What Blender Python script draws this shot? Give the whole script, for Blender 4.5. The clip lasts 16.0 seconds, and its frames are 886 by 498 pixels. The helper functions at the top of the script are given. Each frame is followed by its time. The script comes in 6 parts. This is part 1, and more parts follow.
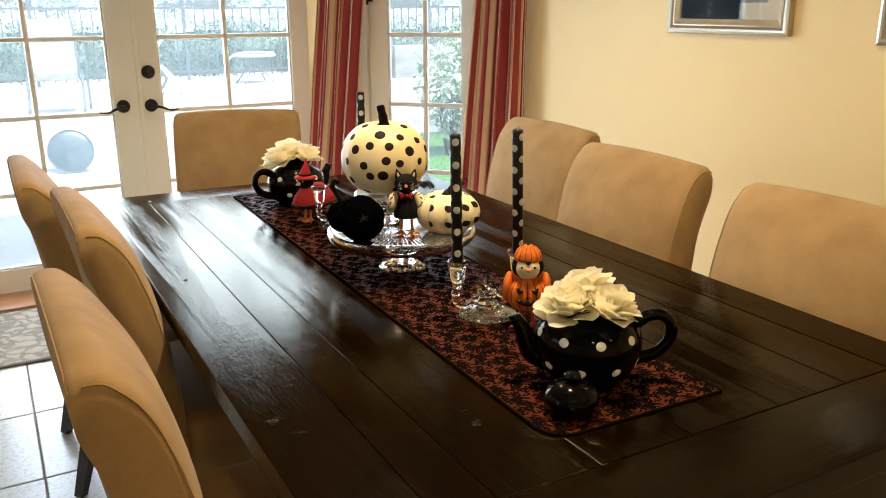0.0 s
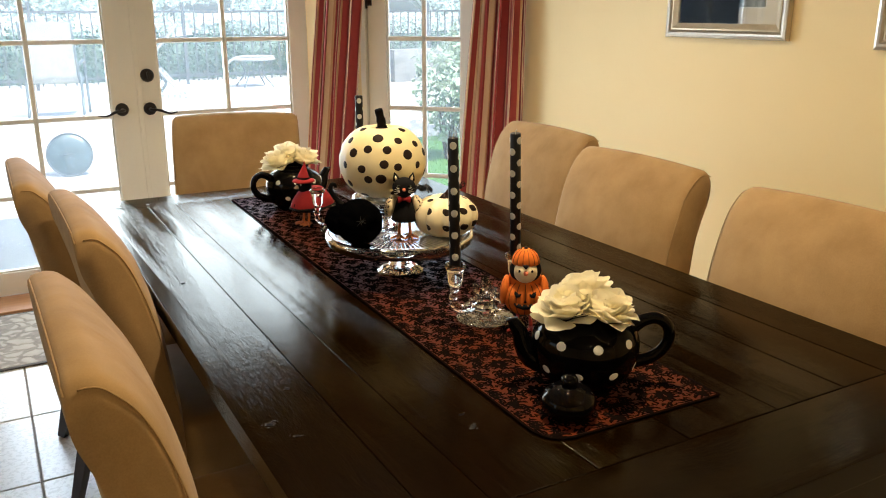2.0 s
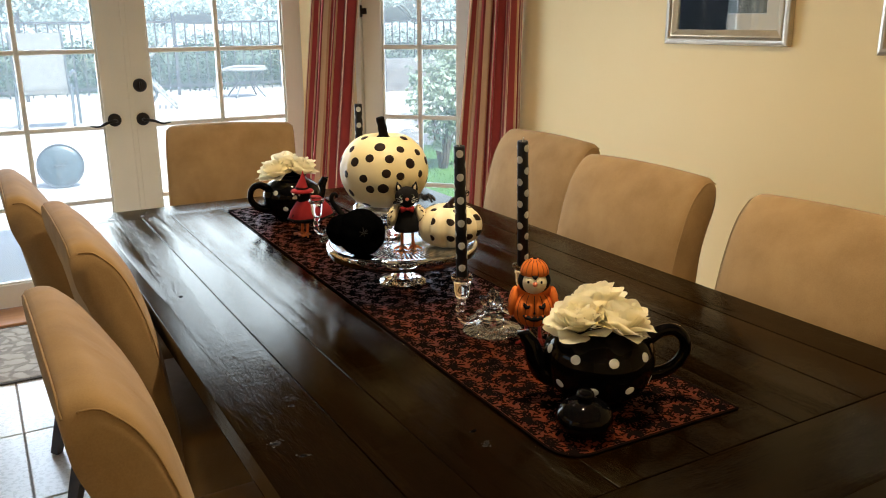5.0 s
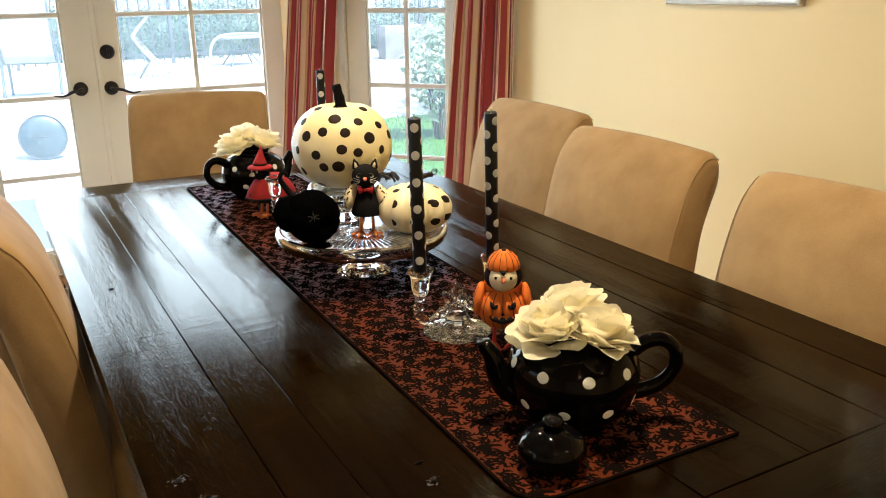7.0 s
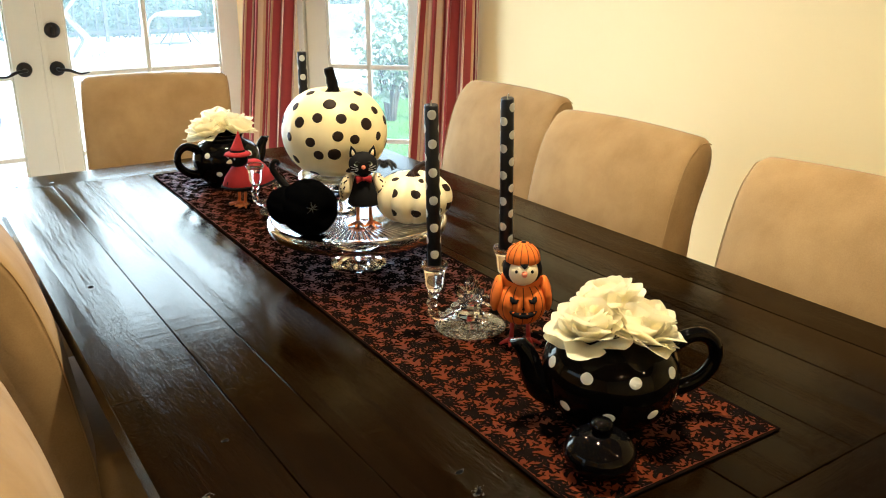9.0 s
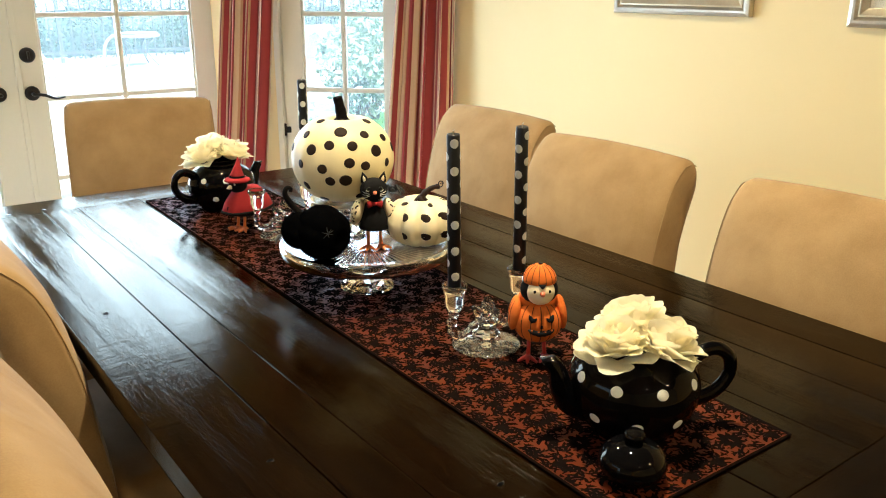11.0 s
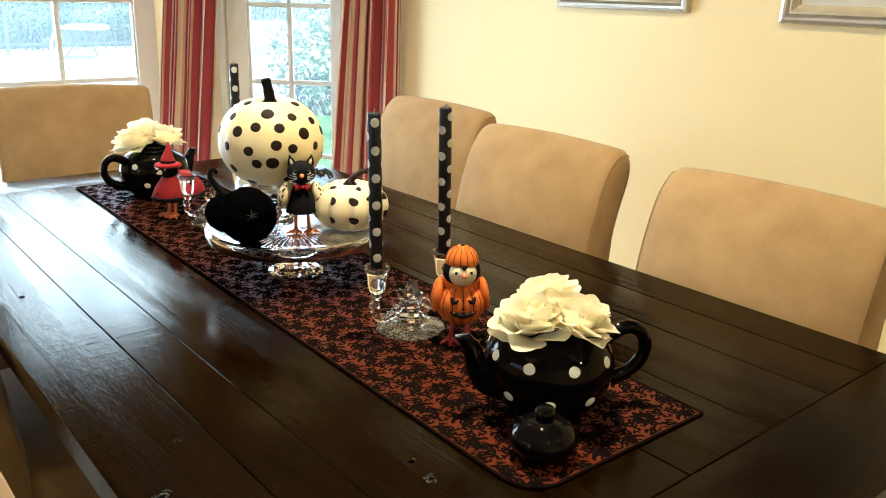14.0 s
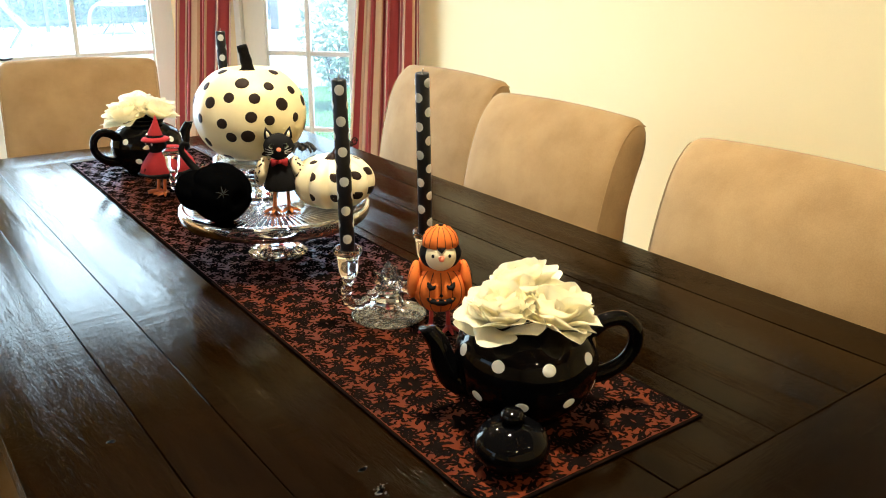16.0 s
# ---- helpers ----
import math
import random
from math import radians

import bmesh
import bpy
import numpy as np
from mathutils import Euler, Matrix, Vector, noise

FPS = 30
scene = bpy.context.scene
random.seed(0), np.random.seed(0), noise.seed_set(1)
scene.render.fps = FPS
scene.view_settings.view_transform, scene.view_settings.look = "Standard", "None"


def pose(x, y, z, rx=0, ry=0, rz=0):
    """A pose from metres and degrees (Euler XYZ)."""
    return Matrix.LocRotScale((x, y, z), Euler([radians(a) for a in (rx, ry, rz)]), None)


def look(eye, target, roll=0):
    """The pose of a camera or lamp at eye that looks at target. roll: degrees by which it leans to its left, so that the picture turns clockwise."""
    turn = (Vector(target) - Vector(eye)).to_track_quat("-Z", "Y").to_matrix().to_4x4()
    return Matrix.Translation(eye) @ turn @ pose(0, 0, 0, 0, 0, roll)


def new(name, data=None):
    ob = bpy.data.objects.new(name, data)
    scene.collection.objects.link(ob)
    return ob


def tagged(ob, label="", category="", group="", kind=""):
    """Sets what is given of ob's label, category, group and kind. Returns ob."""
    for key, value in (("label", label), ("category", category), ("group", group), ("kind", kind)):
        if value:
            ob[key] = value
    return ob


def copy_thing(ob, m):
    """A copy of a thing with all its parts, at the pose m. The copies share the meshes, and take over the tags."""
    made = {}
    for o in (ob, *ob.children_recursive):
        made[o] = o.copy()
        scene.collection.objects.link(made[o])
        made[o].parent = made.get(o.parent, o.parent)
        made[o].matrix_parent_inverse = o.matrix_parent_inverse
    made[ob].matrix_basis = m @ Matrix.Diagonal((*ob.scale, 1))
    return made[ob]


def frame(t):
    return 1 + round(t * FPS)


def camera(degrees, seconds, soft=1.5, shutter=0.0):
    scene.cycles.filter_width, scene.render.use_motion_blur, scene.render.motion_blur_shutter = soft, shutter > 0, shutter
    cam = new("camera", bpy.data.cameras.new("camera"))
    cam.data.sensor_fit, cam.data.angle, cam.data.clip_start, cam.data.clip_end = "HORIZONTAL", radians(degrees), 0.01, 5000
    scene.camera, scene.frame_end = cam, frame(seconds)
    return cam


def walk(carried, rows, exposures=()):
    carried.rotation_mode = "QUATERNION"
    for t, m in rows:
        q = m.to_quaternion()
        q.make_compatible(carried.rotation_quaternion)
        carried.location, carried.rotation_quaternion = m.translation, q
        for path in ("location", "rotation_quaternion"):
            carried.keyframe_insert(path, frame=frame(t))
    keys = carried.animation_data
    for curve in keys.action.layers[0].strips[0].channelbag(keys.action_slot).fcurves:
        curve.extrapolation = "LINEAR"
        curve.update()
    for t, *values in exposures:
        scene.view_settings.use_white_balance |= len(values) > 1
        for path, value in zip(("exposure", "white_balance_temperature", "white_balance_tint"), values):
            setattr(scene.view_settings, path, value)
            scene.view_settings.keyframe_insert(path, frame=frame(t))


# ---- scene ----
cam = camera(56.8, 16.0, soft=1.05)
PATH = [
    (0, (-0.891, -1.83, 1.413), (0.038, -0.153, 0.843), -0.2),
    (0.5, (-0.889, -1.827, 1.412), (0.045, -0.152, 0.846), -0.2),
    (1, (-0.884, -1.825, 1.407), (0.055, -0.15, 0.846), -0.1),
    (1.5, (-0.889, -1.828, 1.41), (0.046, -0.152, 0.847), -0.0),
    (2, (-0.888, -1.831, 1.412), (0.044, -0.153, 0.851), -0.1),
    (2.5, (-0.891, -1.836, 1.413), (0.041, -0.156, 0.859), -0.2),
    (3, (-0.894, -1.839, 1.414), (0.039, -0.157, 0.865), -0.3),
    (3.5, (-0.896, -1.84, 1.414), (0.036, -0.156, 0.872), -0.3),
    (5.8, (-0.887, -1.708, 1.392), (0.075, -0.041, 0.849), -0.4),
    (6, (-0.857, -1.687, 1.389), (0.105, -0.021, 0.841), -0.4),
    (6.5, (-0.767, -1.639, 1.384), (0.188, 0.023, 0.814), -0.5),
    (7, (-0.7, -1.62, 1.373), (0.23, 0.042, 0.763), -0.5),
    (7.5, (-0.673, -1.6, 1.359), (0.244, 0.065, 0.738), -0.4),
    (8, (-0.678, -1.581, 1.362), (0.231, 0.084, 0.728), -0.4),
    (8.5, (-0.724, -1.533, 1.371), (0.211, 0.113, 0.725), -0.2),
    (9, (-0.774, -1.495, 1.372), (0.273, 0.078, 0.718), 0.2),
    (9.2, (-0.791, -1.487, 1.371), (0.295, 0.061, 0.718), 0.1),
    (11.3, (-0.909, -1.476, 1.4), (0.235, 0.051, 0.801), 0.2),
    (11.5, (-0.916, -1.477, 1.399), (0.214, 0.071, 0.825), 0.4),
    (12, (-0.9, -1.485, 1.397), (0.225, 0.069, 0.834), 0.5),
    (12.5, (-0.874, -1.498, 1.382), (0.267, 0.042, 0.812), 0.7),
    (13, (-0.851, -1.51, 1.372), (0.34, -0.016, 0.78), 1.4),
    (13.5, (-0.842, -1.517, 1.369), (0.382, -0.056, 0.764), 1.7),
    (14, (-0.845, -1.516, 1.364), (0.377, -0.055, 0.756), 1.6),
    (14.5, (-0.854, -1.507, 1.361), (0.372, -0.051, 0.748), 1.5),
    (15, (-0.841, -1.504, 1.345), (0.392, -0.055, 0.726), 1.4),
    (15.5, (-0.781, -1.501, 1.35), (0.429, -0.042, 0.71), 1.0),
    (16, (-0.682, -1.484, 1.336), (0.445, 0.026, 0.666), 0.5),
]
walk(cam, [(t, look(eye, target, roll)) for t, eye, target, roll in PATH],
     [(0.0, 1.42, 5850, 8), (1.5, 1.33, 5850, 8), (2.5, 1.22, 5850, 9), (3.5, 1.03, 5800, 9), (6.0, 1.09, 5650, 8), (7.0, 1.50, 5520, 7), (9.0, 1.83, 5380, 3), (12.5, 1.83, 5230, 1), (16.0, 2.03, 5080, 2)])

# ---- light ----
world = bpy.data.worlds.new("sky")
scene.world = world
world.use_nodes = True
wn = world.node_tree.nodes
sky = wn.new("ShaderNodeTexSky")
sky.sky_type = "NISHITA"
sky.sun_disc = False
sky.sun_elevation = radians(52)
sky.sun_rotation = radians(200)
sky.air_density, sky.dust_density = 1.0, 3.0
wn["Background"].inputs["Strength"].default_value = 0.14
world.node_tree.links.new(sky.outputs[0], wn["Background"].inputs["Color"])

sun = new("sun", bpy.data.lights.new("sun", "SUN"))
sun.data.energy, sun.data.angle, sun.data.color = 4.8, radians(0.6), (1.0, 0.95, 0.86)
sun.matrix_world = look((0, 0, 10), (-0.5, 1.45, 8.0))


def area(name, m, w, h, watts, colour):
    lamp = new(name, bpy.data.lights.new(name, "AREA"))
    lamp.data.shape, lamp.data.size, lamp.data.size_y = "RECTANGLE", w, h
    lamp.data.energy, lamp.data.color = watts, colour
    lamp.matrix_world = m
    return lamp


area("door_daylight", look((-0.2, 2.86, 1.15), (-0.2, 0.0, 0.95)), 1.75, 1.9, 44, (0.93, 0.97, 1.0))
area("bay_daylight", look((1.37, 2.37, 1.15), (0.0, 1.0, 0.95)), 0.5, 1.9, 3.5, (0.93, 0.97, 1.0))
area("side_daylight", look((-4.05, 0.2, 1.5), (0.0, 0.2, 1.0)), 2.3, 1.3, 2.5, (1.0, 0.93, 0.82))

# warm recessed ceiling spots over the table and in the open room behind
SPOTS = [(0.02, -0.55, 8.6), (0.02, 0.70, 6.4), (-0.9, -2.7, 4.2), (0.75, -2.7, 3.2)]
for sx, sy, watts in SPOTS:
    lamp = new("spot_glow", bpy.data.lights.new("spot_glow", "AREA"))
    lamp.data.shape, lamp.data.size, lamp.data.energy, lamp.data.color = "DISK", 0.11, watts, (1.0, 0.73, 0.40)
    lamp.data.spread = radians(130)
    lamp.matrix_world = look((sx, sy, 2.585), (sx, sy, 0))

# ---- materials ----


def material(name):
    m = bpy.data.materials.new(name)
    m.use_nodes = True
    nt = m.node_tree
    return m, nt, nt.nodes["Principled BSDF"]


def link(nt, a, b):
    nt.links.new(a, b)


def coords(nt, stretch=(1, 1, 1), kind="Object"):
    tc = nt.nodes.new("ShaderNodeTexCoord")
    mp = nt.nodes.new("ShaderNodeMapping")
    mp.inputs["Scale"].default_value = stretch
    link(nt, tc.outputs[kind], mp.inputs["Vector"])
    return mp.outputs["Vector"]


def noise_of(nt, vec, scale, detail=4.0, rough=0.55, warp=0.0):
    n = nt.nodes.new("ShaderNodeTexNoise")
    n.inputs["Scale"].default_value, n.inputs["Detail"].default_value = scale, detail
    n.inputs["Roughness"].default_value, n.inputs["Distortion"].default_value = rough, warp
    link(nt, vec, n.inputs["Vector"])
    return n.outputs["Fac"]


def ramp(nt, fac, stops):
    r = nt.nodes.new("ShaderNodeValToRGB")
    e = r.color_ramp.elements
    while len(e) < len(stops):
        e.new(0.5)
    for k, (p, c) in zip(e, stops):
        k.position, k.color = p, (*c, 1) if len(c) == 3 else c
    link(nt, fac, r.inputs["Fac"])
    return r.outputs["Color"]


def mixed(nt, fac, a, b, how="MIX"):
    m = nt.nodes.new("ShaderNodeMix")
    m.data_type, m.blend_type = "RGBA", how
    for value, slot in ((fac, m.inputs["Factor"]), (a, m.inputs["A"]), (b, m.inputs["B"])):
        if isinstance(value, (int, float)):
            slot.default_value = value
        elif isinstance(value, tuple):
            slot.default_value = (*value, 1)
        else:
            link(nt, value, slot)
    return m.outputs["Result"]


def spread(nt, fac, lo, hi):
    r = nt.nodes.new("ShaderNodeMapRange")
    r.inputs["To Min"].default_value, r.inputs["To Max"].default_value = lo, hi
    r.inputs["From Min"].default_value, r.inputs["From Max"].default_value = 0.3, 0.7
    link(nt, fac, r.inputs["Value"])
    return r.outputs["Result"]


def bumped(nt, bsdf, fac, strength, depth):
    b = nt.nodes.new("ShaderNodeBump")
    b.inputs["Strength"].default_value, b.inputs["Distance"].default_value = strength, depth
    link(nt, fac, b.inputs["Height"])
    link(nt, b.outputs["Normal"], bsdf.inputs["Normal"])


def surface(name, dark, light, scale, rough, fine, bump=0.2, depth=0.001, stretch=(1, 1, 1), metal=0.0, coat=0.0, sheen=0.0, each=0.0, spec=0.5):
    """A surface of two close tones in large patches, with a fine grain that sets gloss and relief; each: how far single pieces differ."""
    m, nt, bsdf = material(name)
    vec = coords(nt, stretch)
    big, small = noise_of(nt, vec, scale), noise_of(nt, vec, fine, 6.0, 0.65)
    tone = mixed(nt, spread(nt, big, 0, 1), dark, light)
    tone = mixed(nt, 0.35, tone, mixed(nt, spread(nt, small, 0, 1), dark, light))
    if each:
        info = nt.nodes.new("ShaderNodeObjectInfo")
        tone = mixed(nt, each, tone, ramp(nt, info.outputs["Random"], [(0, dark), (1, light)]))
    link(nt, tone, bsdf.inputs["Base Color"])
    link(nt, spread(nt, small, rough * 0.85, min(1, rough * 1.15)), bsdf.inputs["Roughness"])
    bsdf.inputs["Metallic"].default_value = metal
    bsdf.inputs["Coat Weight"].default_value = coat
    bsdf.inputs["Specular IOR Level"].default_value = spec
    bsdf.inputs["Coat Roughness"].default_value = 0.06
    if sheen:
        bsdf.inputs["Sheen Weight"].default_value = sheen
        bsdf.inputs["Sheen Roughness"].default_value = 0.4
    bumped(nt, bsdf, small, bump, depth)
    return m


M_WALL = surface("wall_paint", (0.86, 0.68, 0.35), (0.90, 0.73, 0.40), 1.2, 0.75, 240, 0.25, 0.0008)
# unseen ceiling: made dark so the table and glazes mirror less brightness
M_CEIL = surface("ceiling_dimmed", (0.19, 0.125, 0.062), (0.23, 0.155, 0.080), 1.0, 0.85, 160, 0.3, 0.001)
M_TRIM = surface("trim_paint", (0.80, 0.77, 0.68), (0.85, 0.82, 0.74), 3.0, 0.38, 90, 0.08, 0.0005)
M_TILE = surface("floor_tile", (0.52, 0.48, 0.40), (0.66, 0.62, 0.54), 4.0, 0.28, 60, 0.12, 0.0008, each=0.3)
M_GROUT = surface("grout", (0.26, 0.23, 0.19), (0.34, 0.30, 0.25), 20, 0.9, 200, 0.4)
M_OAK = surface("oak", (0.30, 0.13, 0.045), (0.46, 0.22, 0.085), 6, 0.35, 60, 0.15, 0.0008, (1, 8, 8))
M_SUEDE = surface("suede", (0.260, 0.160, 0.068), (0.415, 0.273, 0.128), 7.0, 0.9, 350, 0.3, 0.0006, sheen=0.12, spec=0.15)
sd = M_SUEDE.node_tree
sb = [n for n in sd.nodes if n.type == "BUMP"][0]
wr = sd.nodes.new("ShaderNodeBump")
wr.inputs["Strength"].default_value, wr.inputs["Distance"].default_value = 0.6, 0.012
link(sd, noise_of(sd, coords(sd, (1.5, 1.5, 1.0)), 6.0, 2.0, 0.45, 0.3), wr.inputs["Height"])
link(sd, wr.outputs["Normal"], sb.inputs["Normal"])
M_PIPING = surface("piping", (0.30, 0.18, 0.07), (0.40, 0.26, 0.11), 30, 0.85, 500, 0.3, 0.0005)
M_LEG = surface("dark_leg", (0.012, 0.008, 0.006), (0.03, 0.018, 0.012), 20, 0.35, 150, 0.1)
M_BRONZE = surface("bronze", (0.012, 0.010, 0.010), (0.035, 0.028, 0.025), 30, 0.35, 200, 0.1, metal=0.6)


def polish(nt, bsdf, ior, colour):
    """Lay a clear, tight-highlighted finish over a matt base; gives the gloss node."""
    bsdf.inputs["Specular IOR Level"].default_value = 0.0
    gloss, mx, fr = [nt.nodes.new(k) for k in ("ShaderNodeBsdfGlossy", "ShaderNodeMixShader", "ShaderNodeFresnel")]
    gloss.distribution = "BECKMANN"
    gloss.inputs["Color"].default_value = (*colour, 1)
    fr.inputs["IOR"].default_value = ior
    link(nt, fr.outputs[0], mx.inputs[0])
    link(nt, bsdf.outputs[0], mx.inputs[1])
    link(nt, gloss.outputs[0], mx.inputs[2])
    link(nt, mx.outputs[0], nt.nodes["Material Output"].inputs["Surface"])
    return gloss


def espresso(name, along, open_pores=1.0):
    m, nt, bsdf = material(name)
    vec = coords(nt, (9, 0.7, 9) if along else (0.7, 9, 9))
    info = nt.nodes.new("ShaderNodeObjectInfo")
    shift = nt.nodes.new("ShaderNodeVectorMath")
    shift.operation = "ADD"
    comb = nt.nodes.new("ShaderNodeCombineXYZ")
    mul = nt.nodes.new("ShaderNodeMath")
    mul.operation, mul.inputs[1].default_value = "MULTIPLY", 40
    link(nt, info.outputs["Random"], mul.inputs[0])
    link(nt, mul.outputs[0], comb.inputs[1])
    link(nt, vec, shift.inputs[0])
    link(nt, comb.outputs[0], shift.inputs[1])
    vec = shift.outputs[0]
    grain = noise_of(nt, vec, 6.0, 8.0, 0.65, 0.6)
    pores = noise_of(nt, vec, 38.0, 5.0, 0.7, 0.3)
    wave = noise_of(nt, coords(nt, (1.6, 0.6, 1) if along else (0.6, 1.6, 1)), 9.0, 3.0, 0.6, 0.8)
    tone = mixed(nt, spread(nt, grain, 0, 1), (0.0022, 0.0008, 0.0001), (0.0080, 0.0033, 0.0005))
    link(nt, tone, bsdf.inputs["Base Color"])
    lacquer = polish(nt, bsdf, 1.19, (1.0, 0.94, 0.82))
    link(nt, spread(nt, pores, 0.09, 0.26), lacquer.inputs["Roughness"])
    h = nt.nodes.new("ShaderNodeMath")
    h.operation = "MULTIPLY_ADD"
    h.inputs[1].default_value = 1.3
    link(nt, mixed(nt, 0.5, pores, grain), h.inputs[0])
    soft = nt.nodes.new("ShaderNodeMath")
    soft.operation, soft.inputs[1].default_value = "MULTIPLY", 1.6
    link(nt, wave, soft.inputs[0])
    link(nt, soft.outputs[0], h.inputs[2])
    # strips of open, squiggly grain and faint cross chatter in the finish
    strips = ramp(nt, noise_of(nt, coords(nt, (11, 0.45, 1) if along else (0.45, 11, 1)), 1.0, 2.0, 0.5, 0.3), [(0.63 - 0.14 * open_pores, (0, 0, 0)), (0.74 - 0.14 * open_pores, (1, 1, 1))])
    squiggle = noise_of(nt, coords(nt, (150, 16, 1) if along else (16, 150, 1)), 1.0, 4.0, 0.6, 1.4)
    chatter = mixed(nt, 1.0, noise_of(nt, coords(nt, (7, 46, 1) if along else (46, 7, 1)), 1.0, 2.0, 0.5, 0.5), ramp(nt, noise_of(nt, coords(nt, (5, 2, 1)), 1.0, 2.0), [(0.42, (0.25, 0.25, 0.25)), (0.62, (1, 1, 1))]), "MULTIPLY")
    open_grain = nt.nodes.new("ShaderNodeMath")
    open_grain.operation = "MULTIPLY"
    link(nt, strips, open_grain.inputs[0])
    link(nt, squiggle, open_grain.inputs[1])
    coarse = nt.nodes.new("ShaderNodeBump")
    coarse.inputs["Strength"].default_value, coarse.inputs["Distance"].default_value = 1.0 if along else 0.4, 0.0011
    link(nt, open_grain.outputs[0], coarse.inputs["Height"])
    add2 = nt.nodes.new("ShaderNodeMath")
    add2.operation, add2.inputs[1].default_value = "MULTIPLY_ADD", 1.9
    link(nt, chatter, add2.inputs[0])
    link(nt, h.outputs[0], add2.inputs[2])
    h = add2
    bumped(nt, bsdf, h.outputs[0], 0.34, 0.0006)
    link(nt, coarse.outputs[0], [n for n in nt.nodes if n.type == "BUMP" and n is not coarse][-1].inputs["Normal"])
    link(nt, bsdf.inputs["Normal"].links[0].from_socket, lacquer.inputs["Normal"])
    return m


M_WOOD = espresso("espresso_wood", True)
M_WOOD_OPEN = espresso("espresso_wood_open_grain", True, 1.5)
M_WOOD_X = espresso("espresso_wood_cross", False)


def pane_glass(name, haze):
    m, nt, bsdf = material(name)
    nt.nodes.remove(bsdf)
    out = nt.nodes["Material Output"]
    clear, gloss, mx, fr = [nt.nodes.new(k) for k in ("ShaderNodeBsdfTransparent", "ShaderNodeBsdfGlossy", "ShaderNodeMixShader", "ShaderNodeFresnel")]
    clear.inputs["Color"].default_value = (0.95, 0.975, 0.98, 1)
    gloss.inputs["Roughness"].default_value = 0.01
    fr.inputs["IOR"].default_value = 1.5
    link(nt, fr.outputs[0], mx.inputs[0])
    link(nt, clear.outputs[0], mx.inputs[1])
    link(nt, gloss.outputs[0], mx.inputs[2])
    # bluish translucent veil: imitates glare over the view, besides some dust
    if haze:
        veil, more = nt.nodes.new("ShaderNodeBsdfTranslucent"), nt.nodes.new("ShaderNodeMixShader")
        veil.inputs["Color"].default_value = (0.80, 0.92, 1.0, 1)
        more.inputs[0].default_value = haze
        link(nt, mx.outputs[0], more.inputs[1])
        link(nt, veil.outputs[0], more.inputs[2])
        mx = more
    link(nt, mx.outputs[0], out.inputs["Surface"])
    return m


# second value: strength of the added glare veil, higher at the bay
M_PANE = pane_glass("dust_and_glare_pane", 0.020)
M_PANE_BAY = pane_glass("dust_and_glare_bay_pane", 0.050)
M_CLEAR = pane_glass("picture_glass", 0.0)


def crystal_glass():
    m, nt, bsdf = material("clear_glass")
    bsdf.inputs["Base Color"].default_value = (1.0, 0.995, 0.985, 1)
    bsdf.inputs["Transmission Weight"].default_value = 1.0
    bsdf.inputs["Roughness"].default_value = 0.015
    bsdf.inputs["IOR"].default_value = 1.5
    return m


M_GLASS = crystal_glass()


def pressed_glass():
    m, nt, bsdf = material("pressed_glass")
    bsdf.inputs["Base Color"].default_value = (1.0, 0.995, 0.985, 1)
    bsdf.inputs["Transmission Weight"].default_value = 1.0
    bsdf.inputs["Roughness"].default_value = 0.03
    bsdf.inputs["IOR"].default_value = 1.36
    v = nt.nodes.new("ShaderNodeTexVoronoi")
    v.feature, v.inputs["Scale"].default_value = "DISTANCE_TO_EDGE", 52.0
    link(nt, coords(nt, (1, 1, 0.2)), v.inputs["Vector"])
    bumped(nt, bsdf, v.outputs["Distance"], 0.25, 0.001)
    return m


M_PRESSED = pressed_glass()


def etched_glass():
    """A thin clear glass foot with faint frosted petals cut into it."""
    m, nt, bsdf = material("etched_glass")
    vec = coords(nt, (1, 1, 0.2))
    v = nt.nodes.new("ShaderNodeTexVoronoi")
    v.feature, v.inputs["Scale"].default_value = "DISTANCE_TO_EDGE", 110.0
    link(nt, vec, v.inputs["Vector"])
    cut = ramp(nt, v.outputs["Distance"], [(0.10, (0, 0, 0)), (0.20, (1, 1, 1))])
    patch_of = ramp(nt, noise_of(nt, vec, 60.0, 2.0), [(0.46, (0, 0, 0)), (0.54, (1, 1, 1))])
    frost = mixed(nt, 1.0, cut, patch_of, "MULTIPLY")
    bsdf.inputs["Base Color"].default_value = (0.84, 0.78, 0.68, 1)
    bsdf.inputs["Roughness"].default_value = 0.25
    clear, gloss, shine, etch, fr = [nt.nodes.new(k) for k in ("ShaderNodeBsdfTransparent", "ShaderNodeBsdfGlossy", "ShaderNodeMixShader", "ShaderNodeMixShader", "ShaderNodeFresnel")]
    clear.inputs["Color"].default_value = (0.93, 0.92, 0.90, 1)
    gloss.inputs["Roughness"].default_value = 0.05
    fr.inputs["IOR"].default_value = 1.6
    wts = nt.nodes.new("ShaderNodeMapRange")
    wts.inputs["To Min"].default_value, wts.inputs["To Max"].default_value = 0.05, 0.22
    link(nt, frost, wts.inputs["Value"])
    link(nt, wts.outputs["Result"], etch.inputs[0])
    link(nt, clear.outputs[0], etch.inputs[1])
    link(nt, bsdf.outputs[0], etch.inputs[2])
    link(nt, fr.outputs[0], shine.inputs[0])
    link(nt, etch.outputs[0], shine.inputs[1])
    link(nt, gloss.outputs[0], shine.inputs[2])
    link(nt, shine.outputs[0], nt.nodes["Material Output"].inputs["Surface"])
    return m


M_ETCHED = etched_glass()


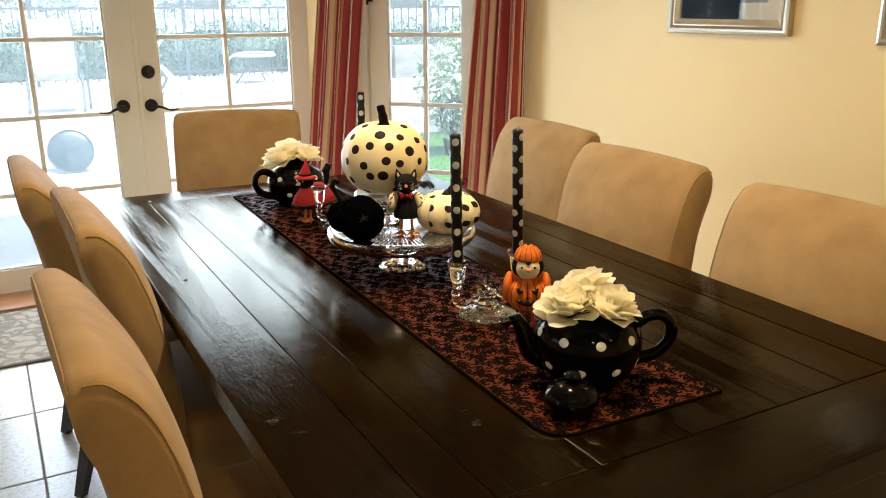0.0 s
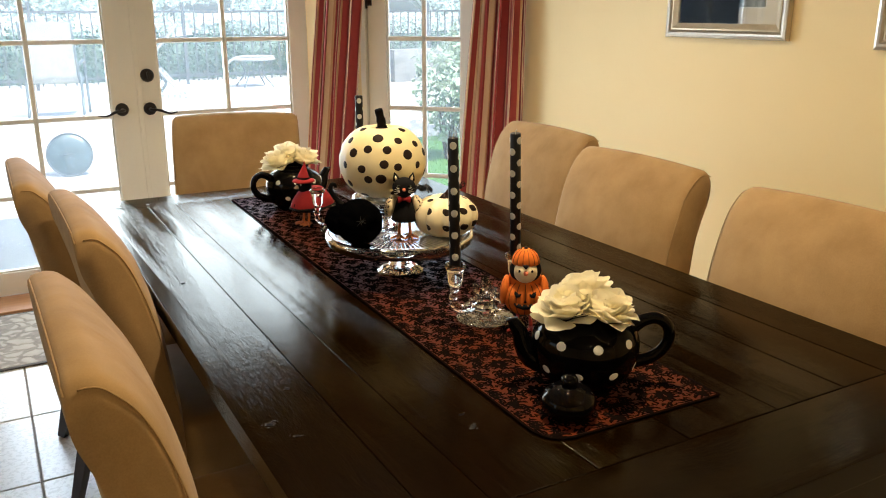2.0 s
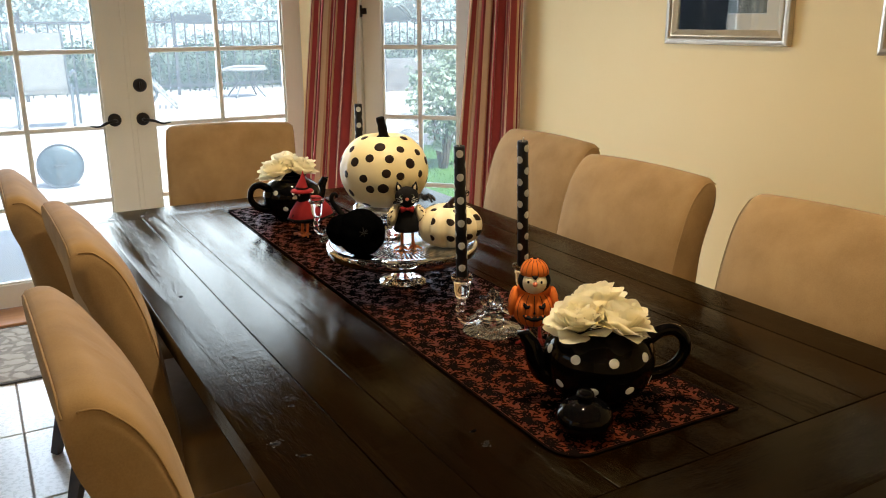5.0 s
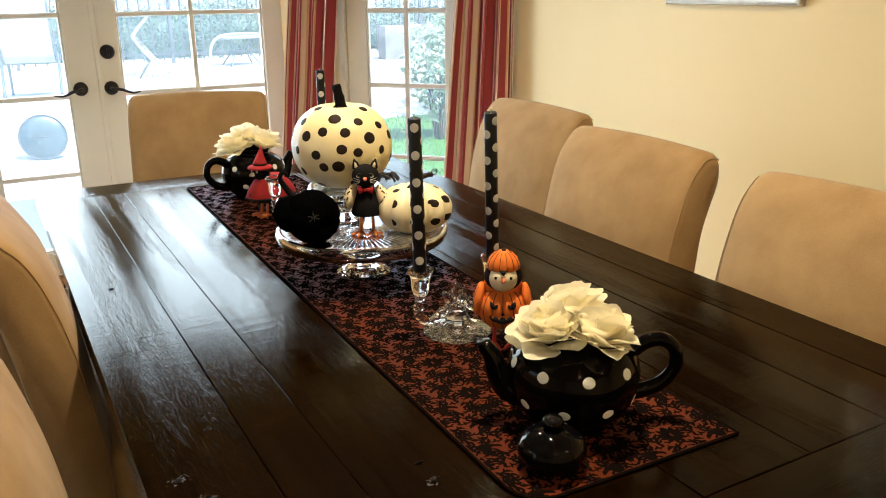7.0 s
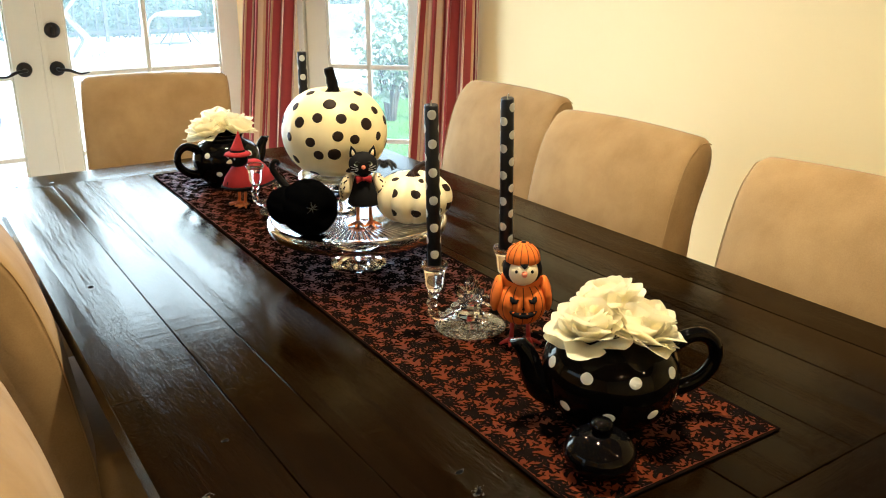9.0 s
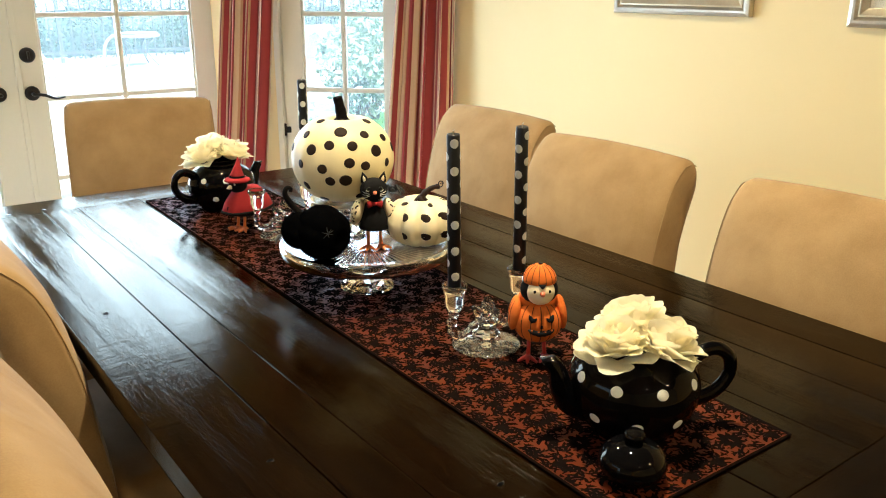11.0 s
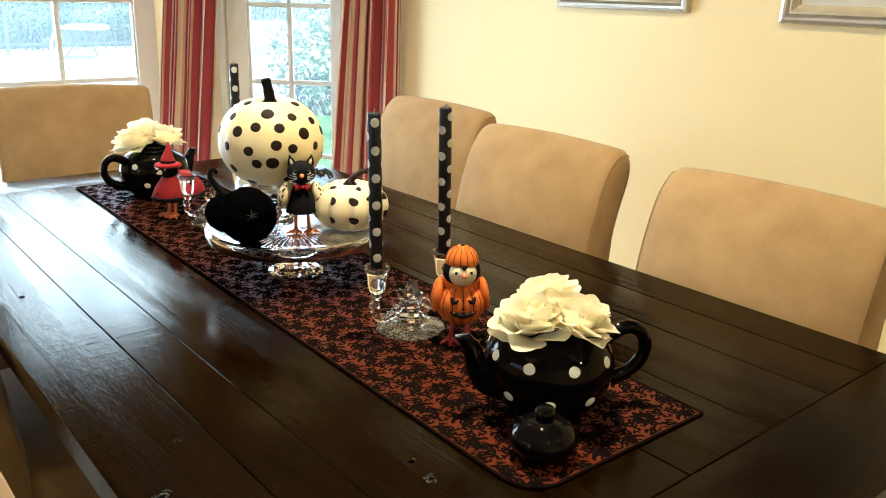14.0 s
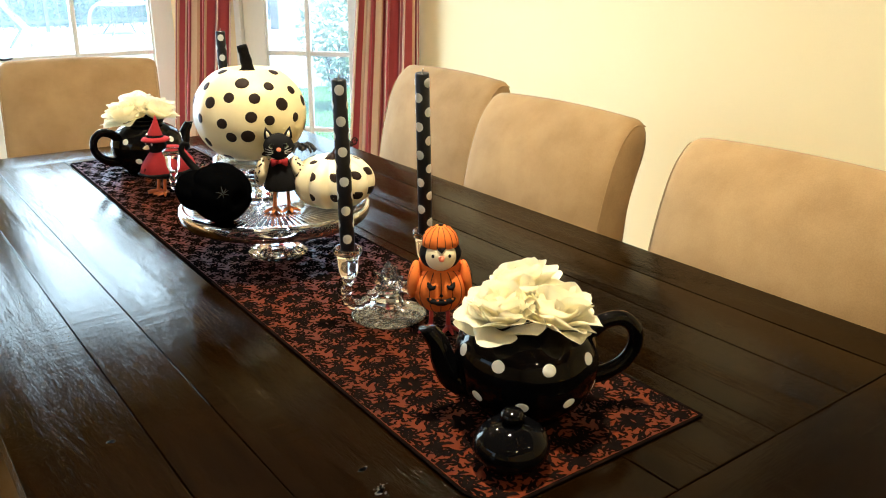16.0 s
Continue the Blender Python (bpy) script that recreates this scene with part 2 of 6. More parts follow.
def curtain_cloth():
    m, nt, bsdf = material("striped_cloth")
    tc = nt.nodes.new("ShaderNodeTexCoord")
    sep = nt.nodes.new("ShaderNodeSeparateXYZ")
    link(nt, tc.outputs["UV"], sep.inputs[0])
    fr = nt.nodes.new("ShaderNodeMath")
    fr.operation = "FRACT"
    link(nt, sep.outputs["X"], fr.inputs[0])
    red, gold, cream = (0.38, 0.034, 0.042), (0.66, 0.40, 0.23), (0.84, 0.64, 0.45)
    r = nt.nodes.new("ShaderNodeValToRGB")
    r.color_ramp.interpolation = "CONSTANT"
    stops = [(0.0, red), (0.30, gold), (0.34, cream), (0.48, gold), (0.52, red), (0.64, cream), (0.70, red), (0.84, cream), (0.95, gold)]
    e = r.color_ramp.elements
    while len(e) < len(stops):
        e.new(0.5)
    for k, (p, c) in zip(e, stops):
        k.position, k.color = p, (*c, 1)
    link(nt, fr.outputs[0], r.inputs["Fac"])
    vec = coords(nt, (300, 300, 40))
    weave = noise_of(nt, vec, 3.0, 4.0, 0.6)
    link(nt, mixed(nt, spread(nt, weave, 0.0, 0.15), r.outputs["Color"], (0.12, 0.05, 0.03)), bsdf.inputs["Base Color"])
    bsdf.inputs["Roughness"].default_value = 0.55
    bsdf.inputs["Sheen Weight"].default_value = 0.3
    bumped(nt, bsdf, weave, 0.25, 0.0006)
    return m


M_CURTAIN = curtain_cloth()
M_SILVER = surface("silver_leaf", (0.46, 0.41, 0.33), (0.64, 0.58, 0.48), 20, 0.36, 160, 0.15, metal=0.85)
M_GILT = surface("dull_gilt", (0.46, 0.38, 0.25), (0.60, 0.52, 0.36), 20, 0.42, 160, 0.15, metal=0.6)
M_MAT = surface("mat_board", (0.76, 0.66, 0.52), (0.82, 0.72, 0.58), 8, 0.9, 300, 0.15)
M_WHITE = surface("white_bevel", (0.80, 0.78, 0.74), (0.84, 0.82, 0.78), 8, 0.8, 300, 0.1)

# ---- mesh helpers ----


def thing(name, place=(0, 0, 0), turn=0, label="", category="", group="", kind=""):
    ob = new(name)
    ob.empty_display_size = 0.05
    ob.matrix_basis = pose(*place, 0, 0, turn)
    return tagged(ob, label, category, group, kind)


def part(name, bm, mat, parent=None, label="", smooth=True):
    me = bpy.data.meshes.new(name)
    if smooth:
        for f in bm.faces:
            f.smooth = True
    bm.to_mesh(me)
    bm.free()
    for m in mat if isinstance(mat, (list, tuple)) else [mat]:
        me.materials.append(m)
    ob = new(name, me)
    if parent:
        ob.parent = parent
    return tagged(ob, label)


def sharp(ob, degrees=35):
    """Keeps the edges of smooth-shaded boxes crisp."""
    ob.data.set_sharp_from_angle(angle=radians(degrees))
    return ob


def box(bm, x0, x1, y0, y1, z0, z1, bevel=0.0, segs=2, m=None):
    made = bmesh.ops.create_cube(bm, size=1.0, matrix=Matrix.LocRotScale(((x0 + x1) / 2, (y0 + y1) / 2, (z0 + z1) / 2), None, (abs(x1 - x0), abs(y1 - y0), abs(z1 - z0))))
    vs = made["verts"]
    if bevel:
        es = list({e for v in vs for e in v.link_edges})
        got = bmesh.ops.bevel(bm, geom=es, offset=bevel, segments=segs, profile=0.5, affect="EDGES", clamp_overlap=True)
        vs = list({v for f in got["faces"] for v in f.verts} | {v for v in vs if v.is_valid})
    if m is not None:
        bmesh.ops.transform(bm, matrix=m, verts=vs)
    return vs


def boxed(name, dims, mat, parent=None, label="", bevel=0.0, m=None, segs=2):
    bm = bmesh.new()
    box(bm, *dims, bevel=bevel, m=m, segs=segs)
    return sharp(part(name, bm, mat, parent, label), 18)


def lathe(bm, profile, seg=40, m=None, shape=None, slot=0):
    """Turns (radius, height) pairs about z; shape(angle, r, z) may move each ring point."""
    rings = []
    for r, z in profile:
        ring = []
        if r < 1e-6:
            p = Vector((0, 0, z))
            ring = [bm.verts.new(m @ p if m else p)]
        else:
            for k in range(seg):
                a = 2 * math.pi * k / seg
                rr, zz = shape(a, r, z) if shape else (r, z)
                p = Vector((rr * math.cos(a), rr * math.sin(a), zz))
                ring.append(bm.verts.new(m @ p if m else p))
        rings.append(ring)
    for a, b in zip(rings, rings[1:]):
        for k in range(seg):
            k2 = (k + 1) % seg
            vs = [a[k % len(a)], a[k2 % len(a)], b[k2 % len(b)], b[k % len(b)]]
            vs = list(dict.fromkeys(vs))
            if len(vs) > 2:
                f = bm.faces.new(vs)
                f.material_index = slot
    return rings


def tube(bm, pts, radii, seg=12, cap=True, flat=1.0, slot=0):
    """A round sweep along points with a radius at each."""
    pts = [Vector(p) for p in pts]
    n = len(pts)
    if isinstance(radii, (int, float)):
        radii = [radii] * n
    up = Vector((0, 0, 1))
    rings = []
    side = None
    for i, p in enumerate(pts):
        d = (pts[min(i + 1, n - 1)] - pts[max(i - 1, 0)]).normalized()
        if side is None:
            side = d.cross(up if abs(d.z) < 0.95 else Vector((1, 0, 0))).normalized()
        else:
            side = (side - d * side.dot(d)).normalized()
        other = d.cross(side)
        rings.append([bm.verts.new(p + radii[i] * (math.cos(a) * side + flat * math.sin(a) * other)) for a in (2 * math.pi * k / seg for k in range(seg))])
    for a, b in zip(rings, rings[1:]):
        for k in range(seg):
            bm.faces.new((a[k], a[(k + 1) % seg], b[(k + 1) % seg], b[k])).material_index = slot
    if cap:
        bm.faces.new(rings[0][::-1]).material_index = slot
        bm.faces.new(rings[-1]).material_index = slot
    return rings


def smooth_path(pts, steps=6):
    """Catmull-Rom through points (any number of values each)."""
    P = [np.array(p, float) for p in pts]
    P = [2 * P[0] - P[1]] + P + [2 * P[-1] - P[-2]]
    out = []
    for i in range(1, len(P) - 2):
        a, b, c, d = P[i - 1:i + 3]
        for k in range(steps):
            t = k / steps
            out.append(0.5 * ((2 * b) + (c - a) * t + (2 * a - 5 * b + 4 * c - d) * t * t + (3 * b - a - 3 * c + d) * t ** 3))
    out.append(P[-2])
    return out


def ball(bm, centre, rx, ry=None, rz=None, u=20, v=12, m=None, slot=0):
    ry, rz = ry or rx, rz or rx
    mm = Matrix.Translation(centre) @ (m or Matrix.Identity(4)) @ Matrix.Diagonal((rx, ry, rz, 1))
    got = bmesh.ops.create_uvsphere(bm, u_segments=u, v_segments=v, radius=1, matrix=mm)
    for f in {f for w in got["verts"] for f in w.link_faces}:
        f.material_index = slot


# ---- structure ----
X0, X1, Y0, Y1, TOP = -4.0, 1.61, -4.2, 2.66, 2.6
DOOR_L, DOOR_R, DOOR_MID, DOOR_H = -1.163, 0.755, -0.183, 2.12

floor = tagged(boxed("floor", (X0 - 0.15, X1 + 0.15, Y0 - 0.15, Y1 + 0.17, -0.12, -0.006), M_GROUT), "large pale ceramic floor tiles with grey grout joints", "floor", kind="structure")
ceiling = tagged(boxed("ceiling", (X0 - 0.15, X1 + 0.15, Y0 - 0.15, Y1 + 0.15, TOP, TOP + 0.1), M_CEIL), "plain unseen ceiling, toned dark tan to dim its reflections", "ceiling", kind="structure")


def wall(name, label, boxes, m=None):
    bm = bmesh.new()
    for b in boxes:
        box(bm, *b, m=m)
    return tagged(sharp(part(name, bm, M_WALL)), label, "wall", kind="structure")


WL = "warm cream-yellow painted plaster wall"
wall("wall_north", WL + " round the french doors", [(X0, DOOR_L - 0.03, Y1, Y1 + 0.15, 0, TOP), (DOOR_L - 0.03, DOOR_R + 0.03, Y1, Y1 + 0.15, DOOR_H + 0.03, TOP)])
wall("wall_east", WL + " hung with framed pictures", [(X1, X1 + 0.15, Y0, 1.79 + 0.06, 0, TOP)])
wall("wall_south", WL, [(X0, X1, Y0 - 0.15, Y0, 0, TOP)])
wall("wall_west", WL + " with a wide window opening", [(X0 - 0.15, X0, Y0, -1.0, 0, TOP), (X0 - 0.15, X0, 1.4, Y1, 0, TOP), (X0 - 0.15, X0, -1.0, 1.4, 0, 0.8), (X0 - 0.15, X0, -1.0, 1.4, 2.2, TOP)])
# the angled bay wall: local x runs from the door corner to the east wall
BAY = Matrix.Translation((0.74, 2.66, 0)) @ pose(0, 0, 0, 0, 0, -45)
BAY_LEN = 0.87 * math.sqrt(2)
LEAF0, LEAF1 = 0.352, 0.995
wall("wall_bay", WL + " of the angled bay", [(0.0, LEAF0 - 0.03, 0, 0.15, 0, TOP), (LEAF1 + 0.03, BAY_LEN + 0.06, 0, 0.15, 0, TOP), (LEAF0 - 0.03, LEAF1 + 0.03, 0, 0.15, DOOR_H + 0.03, TOP)], BAY)

boxed_trim = [("trim", (DOOR_L - 0.03, DOOR_L, Y1 - 0.012, Y1 + 0.152, 0, DOOR_H)), ("trim", (DOOR_R, DOOR_R + 0.03, Y1 - 0.012, Y1 + 0.152, 0, DOOR_H)),
              ("trim", (DOOR_L - 0.03, DOOR_R + 0.03, Y1 - 0.012, Y1 + 0.152, DOOR_H, DOOR_H + 0.03))]
for n, d in boxed_trim:
    tagged(boxed(n, d, M_TRIM, bevel=0.003), "cream painted door jamb", "trim", kind="structure")
for d in [(LEAF0 - 0.03, LEAF0, -0.012, 0.152, 0, DOOR_H), (LEAF1, LEAF1 + 0.03, -0.012, 0.152, 0, DOOR_H), (LEAF0 - 0.03, LEAF1 + 0.03, -0.012, 0.152, DOOR_H, DOOR_H + 0.03)]:
    tagged(boxed("trim", d, M_TRIM, bevel=0.003, m=BAY), "cream painted bay door jamb", "trim", kind="structure")
tagged(boxed("threshold", (DOOR_L - 0.03, DOOR_R, 2.435, 2.70, -0.004, 0.014), M_OAK, bevel=0.006), "orange-brown oak threshold board below the doors", "threshold", kind="structure")
for d, m in (((X1 - 0.014, X1, Y0, 1.70, 0, 0.11), None), ((0.0, LEAF0 - 0.03, -0.014, 0, 0, 0.11), BAY), ((LEAF1 + 0.03, BAY_LEN - 0.02, -0.014, 0, 0, 0.11), BAY), ((X0, DOOR_L - 0.03, Y1 - 0.014, Y1, 0, 0.11), None)):
    tagged(boxed("baseboard", d, M_TRIM, bevel=0.004, m=m), "cream painted baseboard", "baseboard", kind="structure")

GLASS_Z0, GLASS_Z1, ROWS5 = 0.137, 2.010, 5


def glazed_leaf(name, label, a, b, stile, m, cols=2):
    """A glazed door leaf from a to b along local x, standing on the floor, inner face at local y = 0.02."""
    door = tagged(new(name), label, "door", kind="structure")
    door.matrix_basis = m
    y0, y1 = 0.02, 0.064
    for x in (a, b - stile):
        boxed("stile", (x, x + stile, y0, y1, 0.018, DOOR_H - 0.004), M_TRIM, door, bevel=0.004)
    boxed("bottom_rail", (a + stile, b - stile, y0, y1, 0.018, GLASS_Z0), M_TRIM, door, bevel=0.004)
    boxed("top_rail", (a + stile, b - stile, y0, y1, GLASS_Z1, DOOR_H - 0.004), M_TRIM, door, bevel=0.004)
    ga, gb = a + stile, b - stile
    rh = (GLASS_Z1 - GLASS_Z0) / ROWS5
    cw = (gb - ga) / cols
    for k in range(1, cols):
        boxed("muntin", (ga + k * cw - 0.012, ga + k * cw + 0.012, y0 + 0.006, y1 - 0.006, GLASS_Z0, GLASS_Z1), M_TRIM, door, bevel=0.006, segs=2)
    for k in range(1, ROWS5):
        z = GLASS_Z0 + k * rh
        boxed("muntin", (ga, gb, y0 + 0.008, y1 - 0.008, z - 0.012, z + 0.012), M_TRIM, door, bevel=0.006, segs=2)
    # glazing beads round each light
    for k in range(cols):
        for r in range(ROWS5):
            pane = boxed("pane", (ga + k * cw + 0.008, ga + (k + 1) * cw - 0.008, 0.040, 0.044, GLASS_Z0 + r * rh + 0.008, GLASS_Z0 + (r + 1) * rh - 0.008), M_PANE_BAY if m is BAY else M_PANE, door)
            pane.visible_shadow = False
    for x in (ga, gb - 0.01):
        boxed("bead", (x, x + 0.01, y0 + 0.010, y1 - 0.010, GLASS_Z0, GLASS_Z1), M_TRIM, door, bevel=0.004)
    for z in (GLASS_Z0, GLASS_Z1 - 0.01):
        boxed("bead", (ga, gb, y0 + 0.010, y1 - 0.010, z, z + 0.01), M_TRIM, door, bevel=0.004)
    return door


HERE = Matrix.Translation((0, Y1, 0))
door_left = glazed_leaf("door_1", "cream french door leaf with ten panes, closed", DOOR_L + 0.003, DOOR_MID - 0.0025, 0.130, HERE)
door_right = glazed_leaf("door_2", "cream french door leaf with ten panes and deadbolt, closed", DOOR_MID + 0.0025, DOOR_R - 0.003, 0.107, HERE)
bay_leaf = glazed_leaf("door_3", "narrow cream glazed bay door leaf, closed", LEAF0 + 0.003, LEAF1 - 0.003, 0.107, BAY)
boxed("astragal", (DOOR_MID - 0.004, DOOR_MID + 0.020, 0.012, 0.0205, 0.018, DOOR_H - 0.004), M_TRIM, door_right, bevel=0.003)


def lever_set(door, x, z, way):
    bm = bmesh.new()
    lathe(bm, [(0, -0.016), (0.020, -0.016), (0.029, -0.011), (0.033, -0.004), (0.033, 0.0)], 32, Matrix.Translation((x, 0.02, z)) @ pose(0, 0, 0, -90, 0, 0) @ Matrix.Diagonal((1, 1, 1, 1)))
    rose = part("rose", bm, M_BRONZE, door, "round dark bronze rose")
    bm = bmesh.new()
    pts = smooth_path([(x, 0.004, z), (x, -0.035, z), (x + way * 0.012, -0.045, z), (x + way * 0.045, -0.046, z - 0.006), (x + way * 0.085, -0.046, z - 0.022), (x + way * 0.125, -0.044, z - 0.018)], 5)
    tube(bm, pts, [0.010] * 6 + [0.009] * (len(pts) - 14) + [0.0075, 0.007, 0.0065, 0.006, 0.0055, 0.005, 0.0045, 0.004], 10, flat=0.8)
    part("lever", bm, M_BRONZE, rose, "dark bronze wave lever")


lever_set(door_left, -0.268, 0.921, -1)
lever_set(door_right, -0.130, 0.918, 1)
bm = bmesh.new()
lathe(bm, [(0, -0.022), (0.018, -0.022), (0.026, -0.016), (0.034, -0.006), (0.034, 0.0)], 32, Matrix.Translation((-0.129, 0.02, 1.089)) @ pose(0, 0, 0, -90, 0, 0))
bolt = part("deadbolt", bm, M_BRONZE, door_right, "round dark bronze deadbolt")
boxed("thumb_turn", (-0.134, -0.124, -0.018, 0.002, 1.071, 1.107), M_BRONZE, bolt, bevel=0.003)
for z in (0.28, 0.68, 1.449, 1.93):
    bm = bmesh.new()
    tube(bm, [(LEAF0 + 0.002, 0.008, z - 0.021), (LEAF0 + 0.002, 0.008, z + 0.021)], 0.008, 10)
    for s in (-1, 1):
        box(bm, LEAF0 + 0.002, LEAF0 + 0.002 + s * 0.03, 0.010, 0.018, z - 0.016, z + 0.016, 0.002)
        ball(bm, (LEAF0 + 0.002, 0.008, z + s * 0.024), 0.009, u=10, v=6)
    part("hinge", bm, M_BRONZE, bay_leaf, "black hinge")

# floor tiles, one piece each
PITCH, GAP = 0.490, 0.006
bm = bmesh.new()
box(bm, GAP / 2, PITCH - GAP / 2, GAP / 2, PITCH - GAP / 2, -0.010, 0.0, 0.0025, 1)
first = part("tile", bm, M_TILE, floor)
sharp(first, 15)
tile_mesh = first.data
placed = False
for i in range(-7, 5):
    for j in range(-11, 4):
        x, y = -0.89 + i * PITCH, 1.236 + j * PITCH
        if x < X0 - 0.49 or x > X1 or y < Y0 - 0.49 or y + PITCH > Y1 + 0.4 or x + y + PITCH * 0.2 > 3.7:
            continue
        if not placed:
            t, placed = first, True
        else:
            t = new("tile", tile_mesh)
            t.parent = floor
        t.location = (x, y, 0.0)

# recessed ceiling fittings
M_BULB = bpy.data.materials.new("lamp_lens")
M_BULB.use_nodes = True
M_BULB.node_tree.nodes["Principled BSDF"].inputs["Emission Color"].default_value = (1.0, 0.80, 0.52, 1)
M_BULB.node_tree.nodes["Principled BSDF"].inputs["Emission Strength"].default_value = 6.0
for sx, sy, watts in SPOTS:
    fit = thing("ceiling_light", (sx, sy, TOP), 0, "round white recessed ceiling light, switched on", "ceiling light", "recessed ceiling lights")
    bm = bmesh.new()
    lathe(bm, [(0.062, -0.002), (0.068, -0.008), (0.090, -0.006), (0.094, -0.0005)], 32)
    part("trim_ring", bm, M_WHITE, fit)
    bm = bmesh.new()
    lathe(bm, [(0.0, -0.003), (0.062, -0.003), (0.062, -0.001)], 32)
    part("lens", bm, M_BULB, fit, "glowing warm lens")

# ---- curtains ----


def curtain(label, a, b, folds, depth, seed, flare, drift=(0.0, 0.0)):
    """Pleated floor-length cloth hung along the plan line from a to b, which spreads a little towards the floor."""
    rnd = random.Random(seed)
    a, b = Vector(a), Vector(b)
    along = (b - a)
    length = along.length
    along.normalize()
    out = Vector((along.y, -along.x))
    bm = bmesh.new()
    uv = bm.loops.layers.uv.new("cloth")
    nu, nv = folds * 16, 26
    ph = [rnd.uniform(-0.5, 0.5) for _ in range(folds + 2)]
    am = [rnd.uniform(0.65, 1.2) for _ in range(folds + 2)]
    grid, us = [], []
    prev, run = None, 0.0
    for i in range(nu + 1):
        s = i / nu
        f = s * folds
        k = int(min(f, folds - 1))
        w = f - k
        amp = (am[k] * (1 - w) + am[k + 1] * w) * depth
        p0 = ph[k] * (1 - w) + ph[k + 1] * w
        off = amp * math.sin(2 * math.pi * f + p0) + 0.3 * amp * math.sin(4 * math.pi * f + 2 * p0)
        col = []
        for j in range(nv + 1):
            z = 0.012 + (TOP - 0.012) * j / nv
            low = 1 - j / nv
            spreadout = (s - 0.5) * flare * low ** 1.3 + ((1 - s) * drift[0] + s * drift[1]) * min(0.35, z - 1.5)
            sway = 0.006 * math.sin(7 * z + 3 * f) * low
            q = a + along * (s * length + spreadout + 0.012 * math.sin(2 * math.pi * f * 2) * am[k]) + out * (off * (0.75 + 0.45 * low) + sway)
            col.append(bm.verts.new((q.x, q.y, z)))
        flat = (s * length, off)
        if prev:
            run += math.hypot(flat[0] - prev[0], flat[1] - prev[1])
        prev = flat
        us.append(run / 0.150)
        grid.append(col)
    for i in range(nu):
        for j in range(nv):
            f = bm.faces.new((grid[i][j], grid[i + 1][j], grid[i + 1][j + 1], grid[i][j + 1]))
            for loop, (u, v) in zip(f.loops, ((us[i], j), (us[i + 1], j), (us[i + 1], j + 1), (us[i], j + 1))):
                loop[uv].uv = (u, v / nv)
    ob = part("curtain", bm, M_CURTAIN)
    mod = ob.modifiers.new("thickness", "SOLIDIFY")
    mod.thickness = 0.003
    return tagged(ob, label, "curtain", "striped curtains of the bay")


curtain("red and gold striped curtain in deep folds by the doors", (0.747, 2.503), (0.938, 2.312), 4, 0.040, 3, 0.0, (0.11, 0.10))
curtain("red and gold striped curtain in deep folds at the wall corner", (1.358, 1.892), (1.546, 1.704), 4, 0.038, 8, 0.0, (0.08, 0.01))

# ---- pictures on the east wall ----


def moulding(bm, w, h, profile):
    """A mitred frame loop in the local x-z plane round (0, 0); profile: (inset from the outer edge, depth towards -y)."""
    rings = []
    for inset, d in profile:
        x, z = w / 2 - inset, h / 2 - inset
        rings.append([bm.verts.new((sx * x, -d, sz * z)) for sx, sz in ((-1, -1), (1, -1), (1, 1), (-1, 1))])
    for a, b in zip(rings, rings[1:]):
        for k in range(4):
            bm.faces.new((a[k], a[(k + 1) % 4], b[(k + 1) % 4], b[k]))


def print_material():
    m, nt, bsdf = material("print")
    vec = coords(nt, (1, 1, 1))
    tall = noise_of(nt, coords(nt, (9, 1, 1.6)), 3.0, 4.0, 0.6)
    wide = noise_of(nt, vec, 14.0, 5.0, 0.6)
    tone = ramp(nt, tall, [(0.30, (0.05, 0.06, 0.055)), (0.46, (0.12, 0.15, 0.14)), (0.56, (0.28, 0.31, 0.28)), (0.70, (0.48, 0.50, 0.44))])
    link(nt, mixed(nt, spread(nt, wide, 0.0, 0.5), tone, (0.16, 0.18, 0.18)), bsdf.inputs["Base Color"])
    bsdf.inputs["Roughness"].default_value = 0.7
    return m


M_PRINT = print_material()


def picture(yc, zc, w, h):
    pic = thing("picture", (X1 - 0.001, yc, zc), -90, "framed print with beige mat in stepped silver and gilt frame", "picture", "pictures on the wall")
    bm = bmesh.new()
    moulding(bm, w, h, [(0, 0), (0, 0.020), (0.003, 0.024), (0.012, 0.027), (0.020, 0.026), (0.028, 0.020), (0.030, 0.017)])
    sharp(part("frame", bm, M_SILVER, pic, "brushed silver outer moulding"), 25)
    bm = bmesh.new()
    moulding(bm, w - 0.058, h - 0.058, [(0, 0.015), (0.001, 0.021), (0.006, 0.022), (0.018, 0.015), (0.026, 0.012), (0.027, 0.006)])
    sharp(part("liner", bm, M_GILT, pic, "dull gilt inner moulding"), 25)
    iw, ih = w - 0.105, h - 0.105
    bm = bmesh.new()
    moulding(bm, iw, ih, [(0, 0.006), (0.058, 0.006)])
    part("mat", bm, M_MAT, pic, "beige mat board", False)
    bm = bmesh.new()
    moulding(bm, iw - 0.116, ih - 0.116, [(0, 0.006), (0.004, 0.004)])
    part("bevel", bm, M_WHITE, pic, "white cut edge of the mat", False)
    boxed("print", (-iw / 2 + 0.055, iw / 2 - 0.055, -0.004, -0.002, -ih / 2 + 0.055, ih / 2 - 0.055), M_PRINT, pic, "dark green-grey print")
    g = boxed("glass", (-iw / 2 - 0.002, iw / 2 + 0.002, -0.010, -0.008, -ih / 2 - 0.002, ih / 2 + 0.002), M_CLEAR, pic)
    g.visible_shadow = False


picture(0.457, 1.304 + 0.38, 0.588, 0.76)
picture(-0.462, 1.287 + 0.38, 0.588, 0.76)

# ---- rug ----


